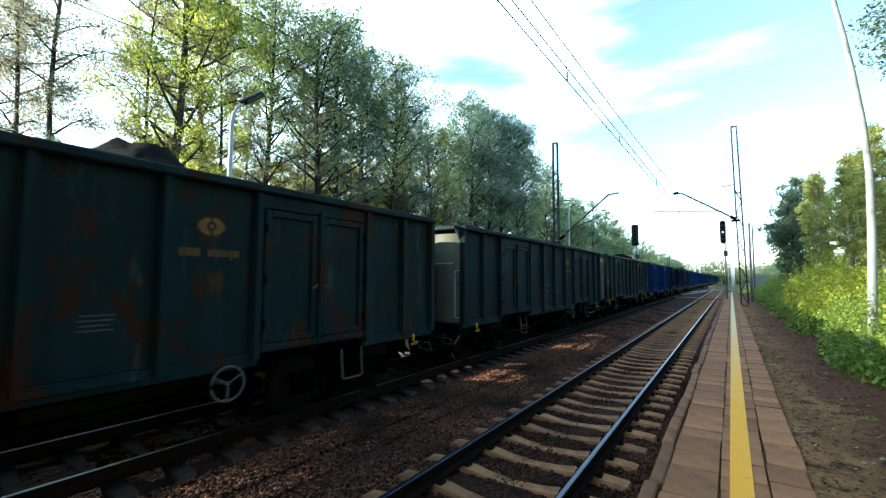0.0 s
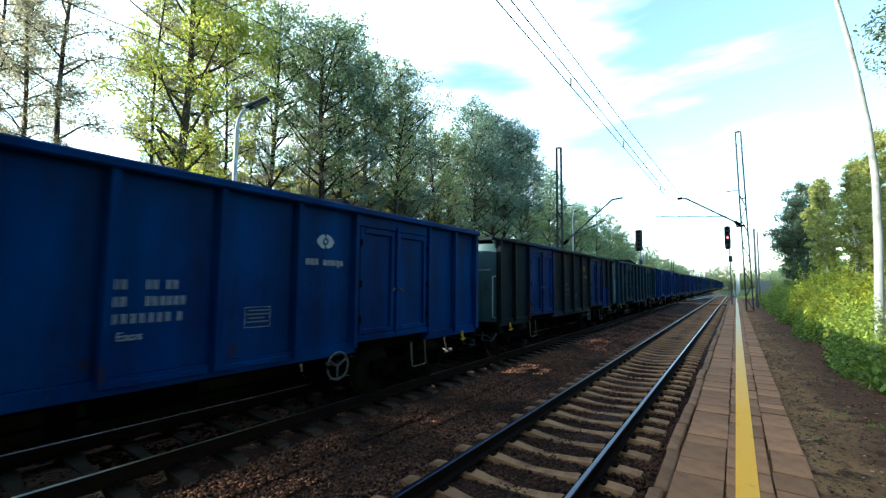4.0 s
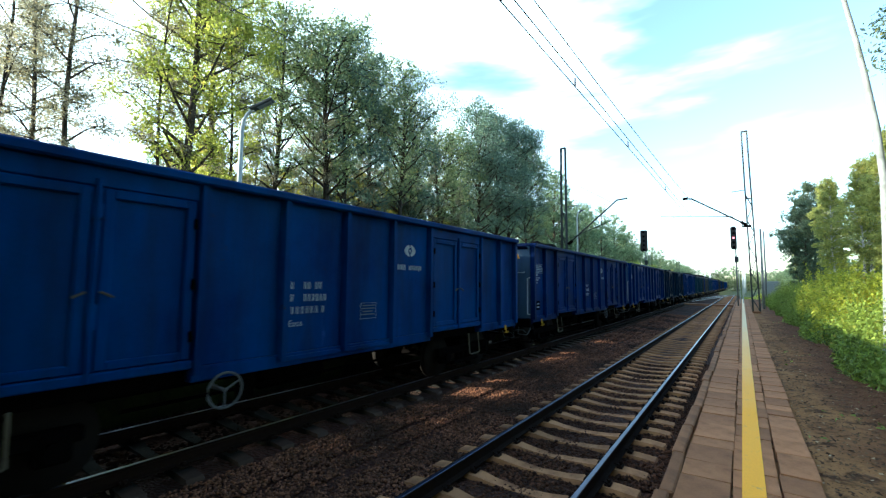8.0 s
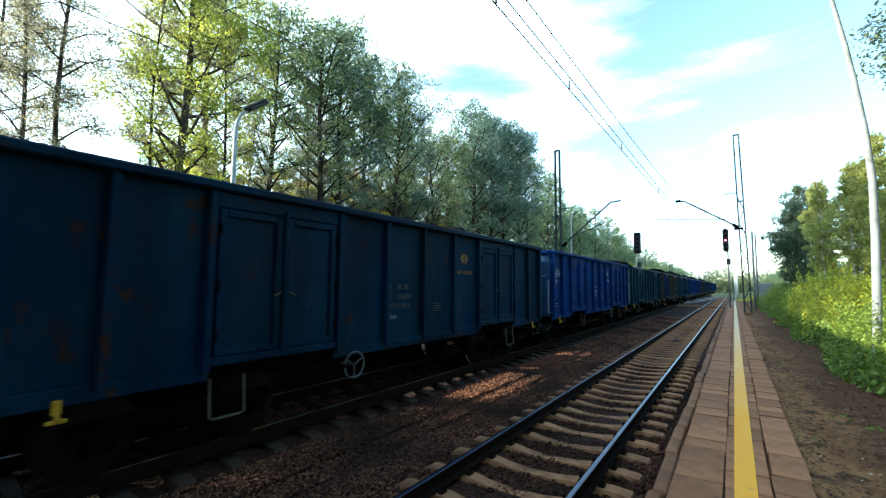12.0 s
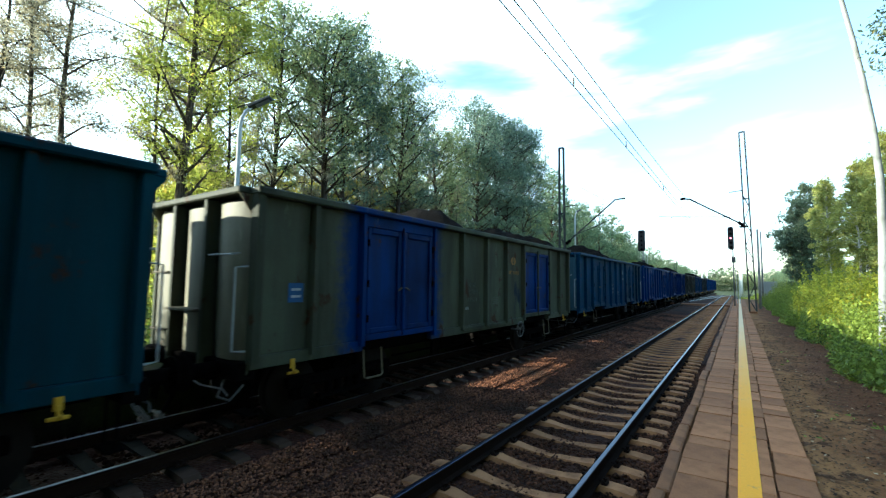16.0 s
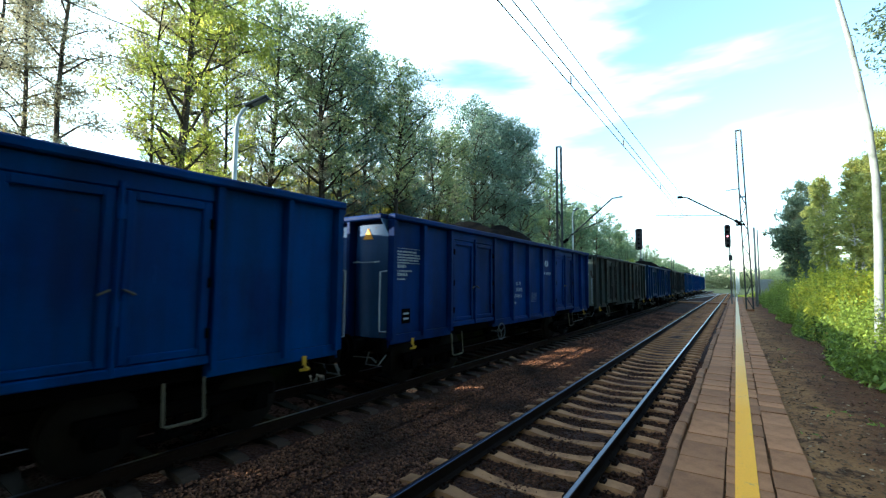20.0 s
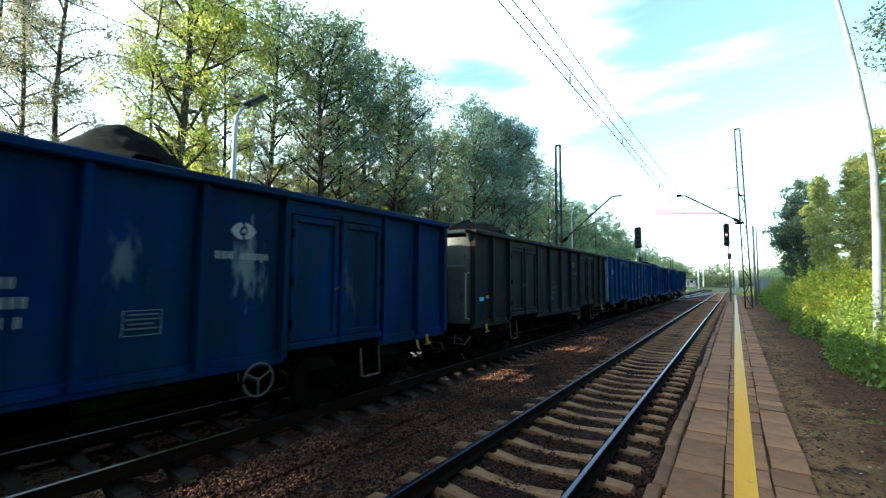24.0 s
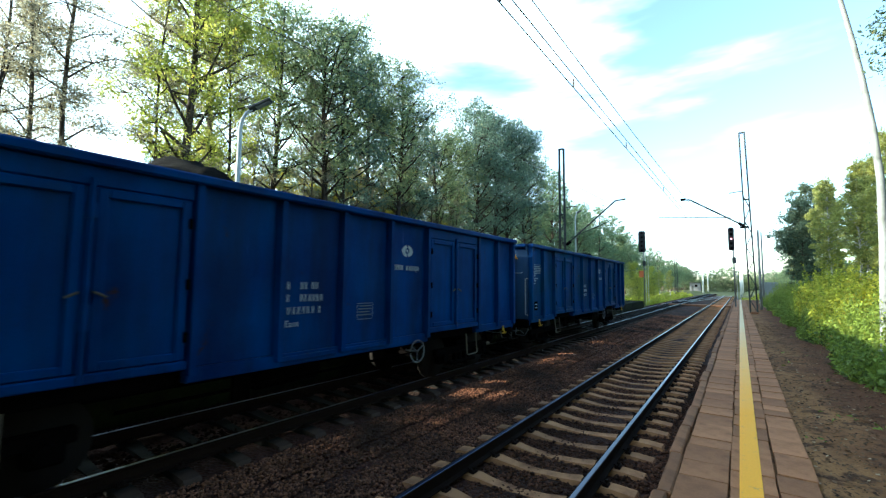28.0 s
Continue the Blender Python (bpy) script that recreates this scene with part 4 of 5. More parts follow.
# spilt or sprayed patches: middle along the side, half length, height, half height, colour, raggedness
RUST = (0.055, 0.017, 0.008)
PATCHES = {0: ((8.05, 0.42, 2.72, 0.22, (0.11, 0.060, 0.016), 1.1), (5.7, 0.42, 2.6, 0.45, RUST, 1.3), (6.8, 0.40, 2.7, 0.5, RUST, 1.3), (8.1, 0.6, 2.1, 0.35, (0.05, 0.028, 0.012), 1.5), (4.9, 0.3, 1.7, 0.4, RUST, 1.4)),
           1: ((0.6, 0.5, 1.5, 0.4, (0.03, 0.012, 0.007), 1.2),), 4: ((3.2, 1.3, 2.2, 1.3, B3, 0.5), (11.2, 0.9, 1.5, 0.5, B1, 0.9)), 12: ((3.0, 1.5, 2.2, 1.4, B1, 0.5), (8.3, 0.5, 1.8, 0.9, (0.006, 0.013, 0.030), 1.2)),
           17: ((8.12, 0.50, 2.35, 1.05, (0.15, 0.20, 0.23), 1.15), (6.75, 0.35, 2.4, 0.6, (0.07, 0.11, 0.15), 1.35), (9.9, 0.3, 2.0, 0.7, (0.04, 0.07, 0.10), 1.3)),
           5: ((1.9, 0.5, 2.4, 0.7, (0.03, 0.055, 0.06), 1.2), (5.6, 0.4, 1.6, 0.35, (0.012, 0.006, 0.004), 1.1)),
           2: ((1.55, 0.35, 1.9, 0.9, (0.004, 0.018, 0.048), 1.3), (11.2, 0.5, 2.2, 0.8, (0.004, 0.020, 0.050), 1.3), (0.5, 0.6, 1.4, 0.35, (0.016, 0.008, 0.005), 0.9), (6.6, 0.7, 2.1, 0.7, (0.022, 0.02, 0.014), 1.0))}
STENCIL_WORN = plain("worn_stencil", (0.055, 0.062, 0.055), 0.8, 0, 0.5, 14)
STENCIL_PALE = plain("dusty_stencil", (0.15, 0.17, 0.17), 0.8, 0, 0.5, 14)
STICKER_BLUE = plain("sticker_blue", (0.10, 0.42, 0.62), 0.6)
PLATE_BLUE = plain("plate_blue", (0.004, 0.05, 0.16), 0.6)
PAINT_PARTS = ("door", "door_lining", "door_frame", "locking_bar", "door_header", "door_sill", "side_panel", "post", "top_rim", "sill", "lower_flange", "end_wall", "end_post", "end_rim", "corner_gusset", "end_panel")
FADED = (0, 1, 2, 4, 5, 12, 13, 9, 11, 16, 18)


def base_name(ob):
    return ob.name.split(".")[0]


def repaint(ob, mat):
    ob.material_slots[0].link = "OBJECT"
    ob.material_slots[0].material = mat


def build_train():
    proto = make_wagon()
    made = []
    for k, (main, second, rust, look_word) in enumerate(KINDS):
        w = proto if k == 0 else copy_thing(proto, pose(0, 0, 0))
        made.append(w)
    for k, w in enumerate(made):
        main, second, rust, look_word = KINDS[k]
        paint = wagon_paint("wagon_paint_" + look_word.replace(" ", "_"), main, second, rust, k * 1.37 + 2, 0.35, PATCHES.get(k, ()))
        door_paint = wagon_paint("wagon_door_paint", B1, B3, 0.1, k + 40) if k in (4, 12) else paint
        lit_end_paint = wagon_paint("wagon_lit_end_paint", ENDS[k], tuple(0.75 * v for v in ENDS[k]), rust * 0.5 + 0.1, k + 70, 0.25, (), 0.7 if k == 19 else 0.28)
        tagged(w, look_word + " open steel coal wagon heaped with coal")
        for o in w.children_recursive:
            n = base_name(o)
            if n in PAINT_PARTS:
                if n in ("door", "door_frame") and k in (4, 12):
                    repaint(o, door_paint)
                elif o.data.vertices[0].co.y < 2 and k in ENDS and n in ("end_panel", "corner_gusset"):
                    repaint(o, lit_end_paint)
                else:
                    repaint(o, paint)
            elif k in FADED and n in ("emblem", "caption", "stencilled_number", "data_table", "inspection_table"):
                repaint(o, STENCIL_PALE if k in (5, 13) else ORANGE_FADED if n in ("emblem", "caption") else STENCIL_WORN)
        for o in w.children_recursive:
            if k in (2, 12) and base_name(o) == "notice_plate":
                repaint(o, PLATE_BLUE)
                o.matrix_basis = pose(0, 0.2, 0.5)
            if base_name(o) in ("caption", "stencilled_number", "data_table"):
                tagged(o, kind="stuff")
        if k not in (6, 9, 14, 15):
            # most wagons carry the handwheel past the middle
            for o in [c for c in w.children if base_name(c) == "brake_handwheel"]:
                o.matrix_basis = pose(0, 3.85, 0) @ o.matrix_basis
        if k in (1, 10, 19):
            for o in [c for c in w.children if base_name(c) == "door_step" and c.data.vertices[0].co.y < 5]:
                o.matrix_basis = pose(0, 1.26, 0)
                part("rung", Geo().tube([(1.45, 2.10, 0.72), (1.45, 2.54, 0.72)], 0.016, 6), FRAME_GREY, o)
        if k == 18:
            part("sticker", Geo().box(1.386, 1.391, 0.42, 0.64, 1.62, 1.72, 0.002), STICKER_BLUE, w, "small pale blue sticker")
            part("sticker", Geo().box(1.386, 1.391, 0.76, 0.92, 1.68, 1.75, 0.002), WHITE, w, "small white sticker")
        if k in FADED:
            for o in list(w.children):
                worn = base_name(o) == "plate" or base_name(o) == "data_table"
                worn = worn or (base_name(o) == "warning_triangle" and k != 2)
                worn = worn or (base_name(o) == "notice_plate" and (k not in (2, 12) or o.data.vertices[0].co.y > 0.5))
                if worn:
                    for c in list(o.children):
                        bpy.data.objects.remove(c)
                    bpy.data.objects.remove(o)
        part("coal_load", coal_mesh(k + 20, HEAPS[k]) if k in HEAPS else COMMON_COAL[k % 2], None, w, "heaped black coal")
    return made


WAGONS = build_train()


def motions():
    """The train rolls towards -y and slows a little on the way."""
    for k, w in enumerate(WAGONS):
        rows = []
        for i in range(29):
            t = float(i)
            gone = 10.13 * t - 0.0083 * t * t
            rows.append((t, pose(TRACK_B, 0.22 + 0.992 * (8.51 - gone) + PITCH * (k - 1), TRACK_B_Z)))
        walk(w, rows)
    # the wheels turn as fast as the wagon rolls
    turns = []
    for i in range(449):
        t = 28.0 * i / 448
        turns.append((t, math.degrees((10.13 * t - 0.0083 * t * t) * 0.992 / 0.46)))
    for w in WAGONS:
        for b in w.children:
            for wh in [c for c in b.children if base_name(c) == "wheel"]:
                x, y, z = wh.matrix_basis.translation
                walk(wh, [(t, pose(x, y, z, turn, 0, 0)) for t, turn in turns])


# ---- trees and weeds ----
def leaf_cloud(centres, spreads, counts, size, rs, droop=0.0, flat=0.6):
    """Small folded leaves round each centre: verts and quads."""
    V, n = [], 0
    for c, s, m in zip(centres, spreads, counts):
        p = rs.normal(0, 1, (m, 3))
        p /= np.maximum(np.linalg.norm(p, axis=1, keepdims=True), 1e-6)
        p *= (rs.uniform(0.15, 1.0, (m, 1)) ** 0.6) * np.array([s, s, s * flat])
        p[:, 2] -= droop * rs.uniform(0, 1, m) * s
        V.append(np.asarray(c) + p)
    P = np.concatenate(V)
    m = len(P)
    a = rs.normal(0, 1, (m, 3))
    a /= np.linalg.norm(a, axis=1, keepdims=True)
    b = np.cross(a, rs.normal(0, 1, (m, 3)))
    b /= np.maximum(np.linalg.norm(b, axis=1, keepdims=True), 1e-6)
    L = size * rs.uniform(0.6, 1.4, (m, 1))
    W = L * rs.uniform(0.30, 0.5, (m, 1))
    up = np.cross(a, b) * L * 0.15
    v = np.stack([P - a * L, P + b * W + up, P + a * L, P - b * W + up], 1).reshape(-1, 3)
    f = np.arange(m * 4).reshape(-1, 4)
    return v, f


def tree_meshes(seed, height, base, radius, leaves, leaf, bark, leafmat, trunk_r, limbs=16, clump=1.0, droop=0.0):
    """A tapered, bent trunk with limbs and twigs, and a crown of leaves in uneven clumps."""
    rs = np.random.RandomState(seed)
    g = Geo()
    bend = rs.uniform(-0.03, 0.03, 2) * height
    pts, rad = [], []
    for i in range(9):
        u = i / 8
        pts.append((bend[0] * u * u + 0.12 * math.sin(u * 7 + seed), bend[1] * u * u + 0.12 * math.cos(u * 6 + seed), -0.4 + (height * 0.96 + 0.4) * u))
        rad.append(trunk_r * (1 - 0.88 * u) + 0.012)
    g.tube(pts, rad, 8)
    cs, ss, ks = [], [], []

    def along(u):
        q = u * 8
        i = min(int(q), 7)
        return Vector(pts[i]).lerp(Vector(pts[i + 1]), q - i)
    for i in range(limbs):
        u = base + (0.97 - base) * (i + rs.uniform(0, 0.8)) / limbs
        o = along(u)
        w = (u - base) / (1 - base)
        prof = (0.55 + 0.75 * w) if w < 0.4 else (1.0 - 0.75 * ((w - 0.4) / 0.6) ** 1.3)
        ln = radius * prof * rs.uniform(0.65, 1.2)
        a = i * 2.4 + rs.uniform(-0.5, 0.5)
        lift = rs.uniform(0.35, 1.0) + 0.5 * w
        d = Vector((math.cos(a), math.sin(a), lift)).normalized()
        mid = o + d * ln * 0.5 + Vector((0, 0, -0.04 * ln))
        end = o + d * ln + Vector((0, 0, -droop * ln))
        r0 = trunk_r * (1 - 0.85 * u) * 0.5 + 0.01
        g.tube([o, mid, end], [r0, r0 * 0.6, 0.008], 5, False)
        for q in range(6):
            f = rs.uniform(0.35, 1.0)
            st = o.lerp(mid, f * 2) if f < 0.5 else mid.lerp(end, f * 2 - 1)
            tw = Vector(rs.normal(0, 1, 3)).normalized() * ln * rs.uniform(0.2, 0.45)
            tw.z = abs(tw.z) * (0.5 - droop)
            en = st + tw
            g.tube([st, en], [r0 * 0.35 + 0.004, 0.004], 4, False)
            cs.append(en)
            ss.append(clump * max(0.25, ln * rs.uniform(0.11, 0.23)))
        cs.append(end)
        ss.append(clump * ln * rs.uniform(0.16, 0.28))
    cs.append(along(1.0))
    ss.append(radius * 0.25)
    wt = np.array(ss) ** 2
    ks = np.maximum(6, (leaves * wt / wt.sum()).astype(int))
    v, f = leaf_cloud(cs, ss, ks, leaf, rs, droop, 1.0)
    return g.mesh("trunk", bark, True), bulk("crown", v, f, leafmat)


TREES = {
    "birch_thin": tree_meshes(1, 15, 0.30, 2.0, 15000, 0.040, BARK, LEAF_BIRCH, 0.085, 26, 1.2, 0.25),
    "birch_thin_b": tree_meshes(2, 15, 0.28, 1.8, 13000, 0.040, BARK_DARK, LEAF_BIRCH, 0.075, 24, 1.2, 0.2),
    "poplar": tree_meshes(3, 18, 0.30, 3.6, 25000, 0.070, BARK, LEAF_LIGHT, 0.22, 40),
    "alder": tree_meshes(4, 17, 0.40, 3.4, 14000, 0.080, BARK_DARK, LEAF_DARK, 0.21, 44),
    "alder_b": tree_meshes(5, 17, 0.42, 3.7, 13500, 0.080, BARK_DARK, LEAF_DARK, 0.22, 44),
    "ash": tree_meshes(6, 17, 0.34, 4.0, 21000, 0.084, BARK_DARK, LEAF_ASH, 0.19, 52),
    "far_alder": tree_meshes(4, 17, 0.22, 3.6, 6500, 0.16, BARK, LEAF_HAZE, 0.20, 36),
    "far_ash": tree_meshes(6, 17, 0.12, 4.2, 7000, 0.16, BARK, LEAF_HAZE, 0.22, 40),
    "low_tree": tree_meshes(12, 10, 0.2, 2.6, 10000, 0.085, BARK_DARK, LEAF_GOLD, 0.08, 34),
    "shrub": tree_meshes(7, 4.5, 0.05, 2.0, 6500, 0.07, BARK, LEAF_LIGHT, 0.05, 20, 1.4),
    "shrub_b": tree_meshes(8, 5.0, 0.05, 2.3, 7500, 0.075, BARK, LEAF_DARK, 0.05, 20, 1.4),
    "birch": tree_meshes(9, 11, 0.34, 1.5, 8500, 0.085, BARK_BIRCH, LEAF_BIRCH_YELLOW, 0.085, 44, 0.95, 0.35),
    "aspen_near": tree_meshes(11, 11, 0.34, 2.2, 34000, 0.040, BARK, LEAF_ASPEN, 0.09, 44, 1.3, 0.2),
    "aspen": tree_meshes(10, 11, 0.12, 2.6, 15000, 0.105, BARK, LEAF_ASPEN, 0.09, 44, 1.1, 0.1),
}
WORDS = {"birch_thin": ("thin sparse young tree with a slim trunk", "tree"), "birch_thin_b": ("thin sparse young tree with a dark trunk", "tree"), "poplar": ("tall sunlit yellow-green poplar with a forked trunk", "poplar"),
         "alder": ("tall dark green leafy tree in the wood", "tree"), "alder_b": ("tall dark green leafy tree in the wood", "tree"), "ash": ("broad dense green tree in the wood", "tree"), "far_alder": ("tall dark green leafy tree, far back or out of view", "tree"), "far_ash": ("broad dense green tree, far back or out of view", "tree"),
         "low_tree": ("low golden-green tree under the tall ones", "tree"), "shrub": ("yellow-green bush in the undergrowth", "bush"), "shrub_b": ("dark green bush in the undergrowth", "bush"), "birch": ("slender birch with yellowing leaves and a white trunk", "birch"), "aspen": ("dark green young tree beside the platform", "tree"), "aspen_near": ("leafy young tree overhanging the platform edge", "tree")}
SIZE = {"birch_thin": 15, "birch_thin_b": 15, "poplar": 18, "alder": 17, "alder_b": 17, "ash": 17, "far_alder": 17, "far_ash": 17, "low_tree": 10, "shrub": 4.5, "shrub_b": 5, "birch": 11, "aspen": 11, "aspen_near": 11}


def plant(kind, x, y, height, z=0.0, turn=0.0, wide=1.0):
    trunk, crown = TREES[kind]
    label, cat = WORDS[kind]
    name = "bush" if cat == "bush" else "tree"
    s = height / SIZE[kind]
    ob = thing(name, label, cat, "bushes" if cat == "bush" else "trees of the wood", at=pose(x, y, z, 0, 0, turn) @ Matrix.Diagonal((s * wide, s * wide, s, 1)))
    part("trunk", trunk, None, ob)
    part("crown", crown, None, ob)
    return ob


rt = random.Random(21)
for kind, x, y, h in (
        ("birch_thin_b", -15, 2.6, 14), ("birch_thin", -15.5, 3.2, 15), ("birch_thin", -15, 4.1, 16), ("birch_thin_b", -19, 4.0, 14),
        ("birch_thin_b", -15.3, 6.6, 15), ("poplar", -15, 7.5, 18.5), ("poplar", -17, 9.6, 18), ("birch_thin_b", -15, 9.3, 16),
        ("alder", -17, 12.6, 17.5), ("alder_b", -16, 15.0, 17.5), ("ash", -17, 17.5, 18), ("alder", -18, 20.0, 18.5), ("alder_b", -17, 22.6, 18), ("ash", -18, 25.0, 16),
        ("alder_b", -18, 28.5, 16), ("alder", -19, 31.5, 16.5), ("ash", -18, 35, 20), ("ash", -18, 38.5, 20.5), ("ash", -18.5, 42, 21), ("ash", -18, 46, 20.5), ("alder", -19, 50, 19.5),
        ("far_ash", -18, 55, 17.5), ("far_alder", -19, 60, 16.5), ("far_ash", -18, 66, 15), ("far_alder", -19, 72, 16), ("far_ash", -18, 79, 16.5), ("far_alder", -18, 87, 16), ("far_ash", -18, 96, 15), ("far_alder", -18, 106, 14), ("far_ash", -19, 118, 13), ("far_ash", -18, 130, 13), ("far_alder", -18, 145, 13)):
    plant(kind, x, y, h, 0, rt.uniform(0, 360), rt.uniform(0.9, 1.1))
# undergrowth deep in the wood
for i in range(16):
    plant("shrub" if i % 3 else "shrub_b", -21.5 + rt.uniform(-2, 1.5), 8.5 + i * 1.5, rt.uniform(5.0, 7.2), -0.1, rt.uniform(0, 360), 0.85)
# slim young trunks between the tall trees
for i in range(14):
    plant("birch_thin_b" if i % 2 else "birch_thin", -18.0 + rt.uniform(-2.5, 2.5), 11.5 + i * 1.35 + rt.uniform(-0.4, 0.4), rt.uniform(11, 15), 0, rt.uniform(0, 360), 0.8)
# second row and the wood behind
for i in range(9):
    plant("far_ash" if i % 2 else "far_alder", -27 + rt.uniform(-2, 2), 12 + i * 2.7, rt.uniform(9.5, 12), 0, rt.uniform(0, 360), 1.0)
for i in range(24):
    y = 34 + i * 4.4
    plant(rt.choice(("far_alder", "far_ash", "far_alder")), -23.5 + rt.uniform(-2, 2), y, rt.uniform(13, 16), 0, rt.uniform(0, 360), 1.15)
# unseen clump and hedge before the first visible trees, added to block low sun
for x, y, h in ((-16.0, -12.0, 13), (-15.0, -16.0, 13)):
    plant("far_alder", x, y, h, 0, rt.uniform(0, 360))
for i in range(10):
    plant("shrub_b" if i % 3 else "shrub", -10.7 + rt.uniform(-0.4, 0.3), -16.5 + i * 1.9, rt.uniform(3.0, 3.5), -0.1, rt.uniform(0, 360))
# unseen wood behind the platform, added to dim sky light on near wagons
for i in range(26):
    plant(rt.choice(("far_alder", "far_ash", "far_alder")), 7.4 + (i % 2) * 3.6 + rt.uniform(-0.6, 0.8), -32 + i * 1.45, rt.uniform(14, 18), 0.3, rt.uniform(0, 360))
for i in range(12):
    plant("shrub_b", 6.4 + rt.uniform(0, 0.9), -17 + i * 2.1, rt.uniform(3.6, 5.0), 0.3, rt.uniform(0, 360))
# visible young trees deeper beside the platform
for i in range(9):
    plant("aspen", 13.0 + rt.uniform(0, 2), 20 + i * 4.4, rt.uniform(6.5, 8.0), 0.2, rt.uniform(0, 360), 1.2)
# low trees that close the wood behind the first trunks
for i in range(12):
    plant("low_tree", -20.5 + rt.uniform(-1.5, 1.5), 9.5 + i * 2.1, rt.uniform(8.5, 10.8), -0.1, rt.uniform(0, 360))
# undergrowth behind the train
for i in range(26):
    plant(rt.choice(("shrub", "shrub_b", "shrub")), -12.6 + rt.uniform(-1.3, 1.0), 2 + i * 2.2, rt.uniform(3.0, 4.8) * (0.55 if i < 4 else 1), -0.1, rt.uniform(0, 360))
for i in range(20):
    plant(rt.choice(("shrub", "shrub_b", "shrub")), -17.0 + rt.uniform(-2.5, 1.5), 5.5 + i * 2.6, rt.uniform(4.0, 6.2), -0.1, rt.uniform(0, 360), 0.9)
for x, y, h in ((-11.5, 58, 4.5), (-12, 63, 5), (-10.5, 71, 4), (-12, 78, 6), (-11.5, 86, 5), (-12, 95, 6)):
    plant("shrub", x, y, h, -0.2, rt.uniform(0, 360))
# beside the platform
for kind, x, y, h in (("aspen", 8.2, 62, 13.5), ("aspen", 7.4, 55, 10.5), ("birch", 8.2, 46, 10.8), ("birch", 7.8, 41, 10), ("birch", 9.0, 38, 10.5), ("birch", 8.0, 34, 9.6), ("birch", 9.0, 31, 10.5), ("birch", 8.0, 28, 8.5), ("birch", 9.2, 25, 9.5), ("birch", 9.5, 21, 9), ("birch", 8.6, 18, 8.6),                       ("shrub_b", 9.8, 14.5, 3.0), ("shrub_b", 10.4, 19, 3.2), ("shrub_b", 10.8, 24, 3.2), ("shrub_b", 10.6, 30, 3.2), ("shrub_b", 10.6, 37, 3.2), ("shrub_b", 10.2, 44, 3.2), ("shrub_b", 9.6, 52, 3.2), ("birch", 11, 48, 11), ("birch", 12, 40, 11), ("birch", 12, 33, 10), ("birch", 12, 27, 10), ("birch", 13, 20, 10), ("aspen", 10, 70, 12), ("birch", 9, 78, 11), ("birch", 10.5, 23, 8.5), ("birch", 11, 36, 10), ("birch", 10.2, 43, 10), ("birch", 14, 30, 12.5), ("birch", 14, 44, 13), ("birch", 9.6, 52, 10), ("shrub_b", 11.4, 27, 4), ("shrub_b", 11.6, 33, 4.2), ("shrub_b", 11.4, 40, 4.2), ("shrub_b", 11.0, 48, 4.2)):
    plant(kind, x, y, h, 0.4, rt.uniform(0, 360))


plant("aspen_near", 6.45, 11.4, 12.5, 0.4, 40, 1.15)


def ground_z(x, y):
    """The height of the ground, or of the soil strip behind the paving."""
    if 2.7 < x < 6.2 and y < 70:
        return 0.40
    k = [x0 for x0 in xs if x0 <= x][-1]
    k2 = xs[xs.index(k) + 1]
    return rise[k] + (rise[k2] - rise[k]) * (x - k) / (k2 - k) - 0.02


def weeds(name, n, region, hmin, hmax, leaf, mat, label, seed):
    """Tall leafy weeds: stalks with leaves in pairs."""
    rs = np.random.RandomState(seed)
    V, F, k = [], [], 0
    for i in range(n):
        x, y = region(rs)
        h = rs.uniform(hmin, hmax)
        lean = rs.normal(0, 0.10, 2)
        if x > 0 and hmax > 0.5:
            h *= min(1.1, 0.35 + 0.5 * max(0.0, x - 4.1))
        h *= 0.75 + 0.5 * (noise.noise((x * 0.8, y * 0.8, 2.0)) + 0.5)
        base = np.array([x, y, ground_z(x, y)])
        tip = base + np.array([lean[0] * h, lean[1] * h, h])
        q = np.array([0.004, 0, 0])
        V += [base - q, base + q, tip + q * 0.4, tip - q * 0.4]
        F.append((k, k + 1, k + 2, k + 3))
        k += 4
        m = max(4, int(h * 17))
        for j in range(m):
            u = 0.12 + 0.88 * j / m
            c = base + (tip - base) * u
            a = j * 2.4 + rs.uniform(-0.4, 0.4)
            L = leaf * (1.35 - 0.75 * u) * rs.uniform(0.7, 1.3)
            d = np.array([math.cos(a), math.sin(a), rs.uniform(-1.2, 0.45)])
            sd = np.array([-math.sin(a), math.cos(a), rs.uniform(-0.9, 0.9)]) * L * 0.32
            V += [c, c + d * L * 0.5 + sd + np.array([0, 0, 0.02]), c + d * L, c + d * L * 0.5 - sd + np.array([0, 0, 0.02])]
            F.append((k, k + 1, k + 2, k + 3))
            k += 4
    return tagged(new(name, bulk(name, V, F, mat)), label, "weeds", kind="stuff")


def near_bank(rs):
    y = 8.2 + 48 * rs.uniform() ** 1.6
    return 4.15 + 3.6 * rs.uniform() ** 1.4 + 0.25 * math.sin(y * 0.9), y


def far_bank(rs):
    y = 18 + 13 * rs.uniform() ** 1.2
    return 4.6 + 2.0 * rs.uniform() + 0.25 * math.sin(y * 0.9), y


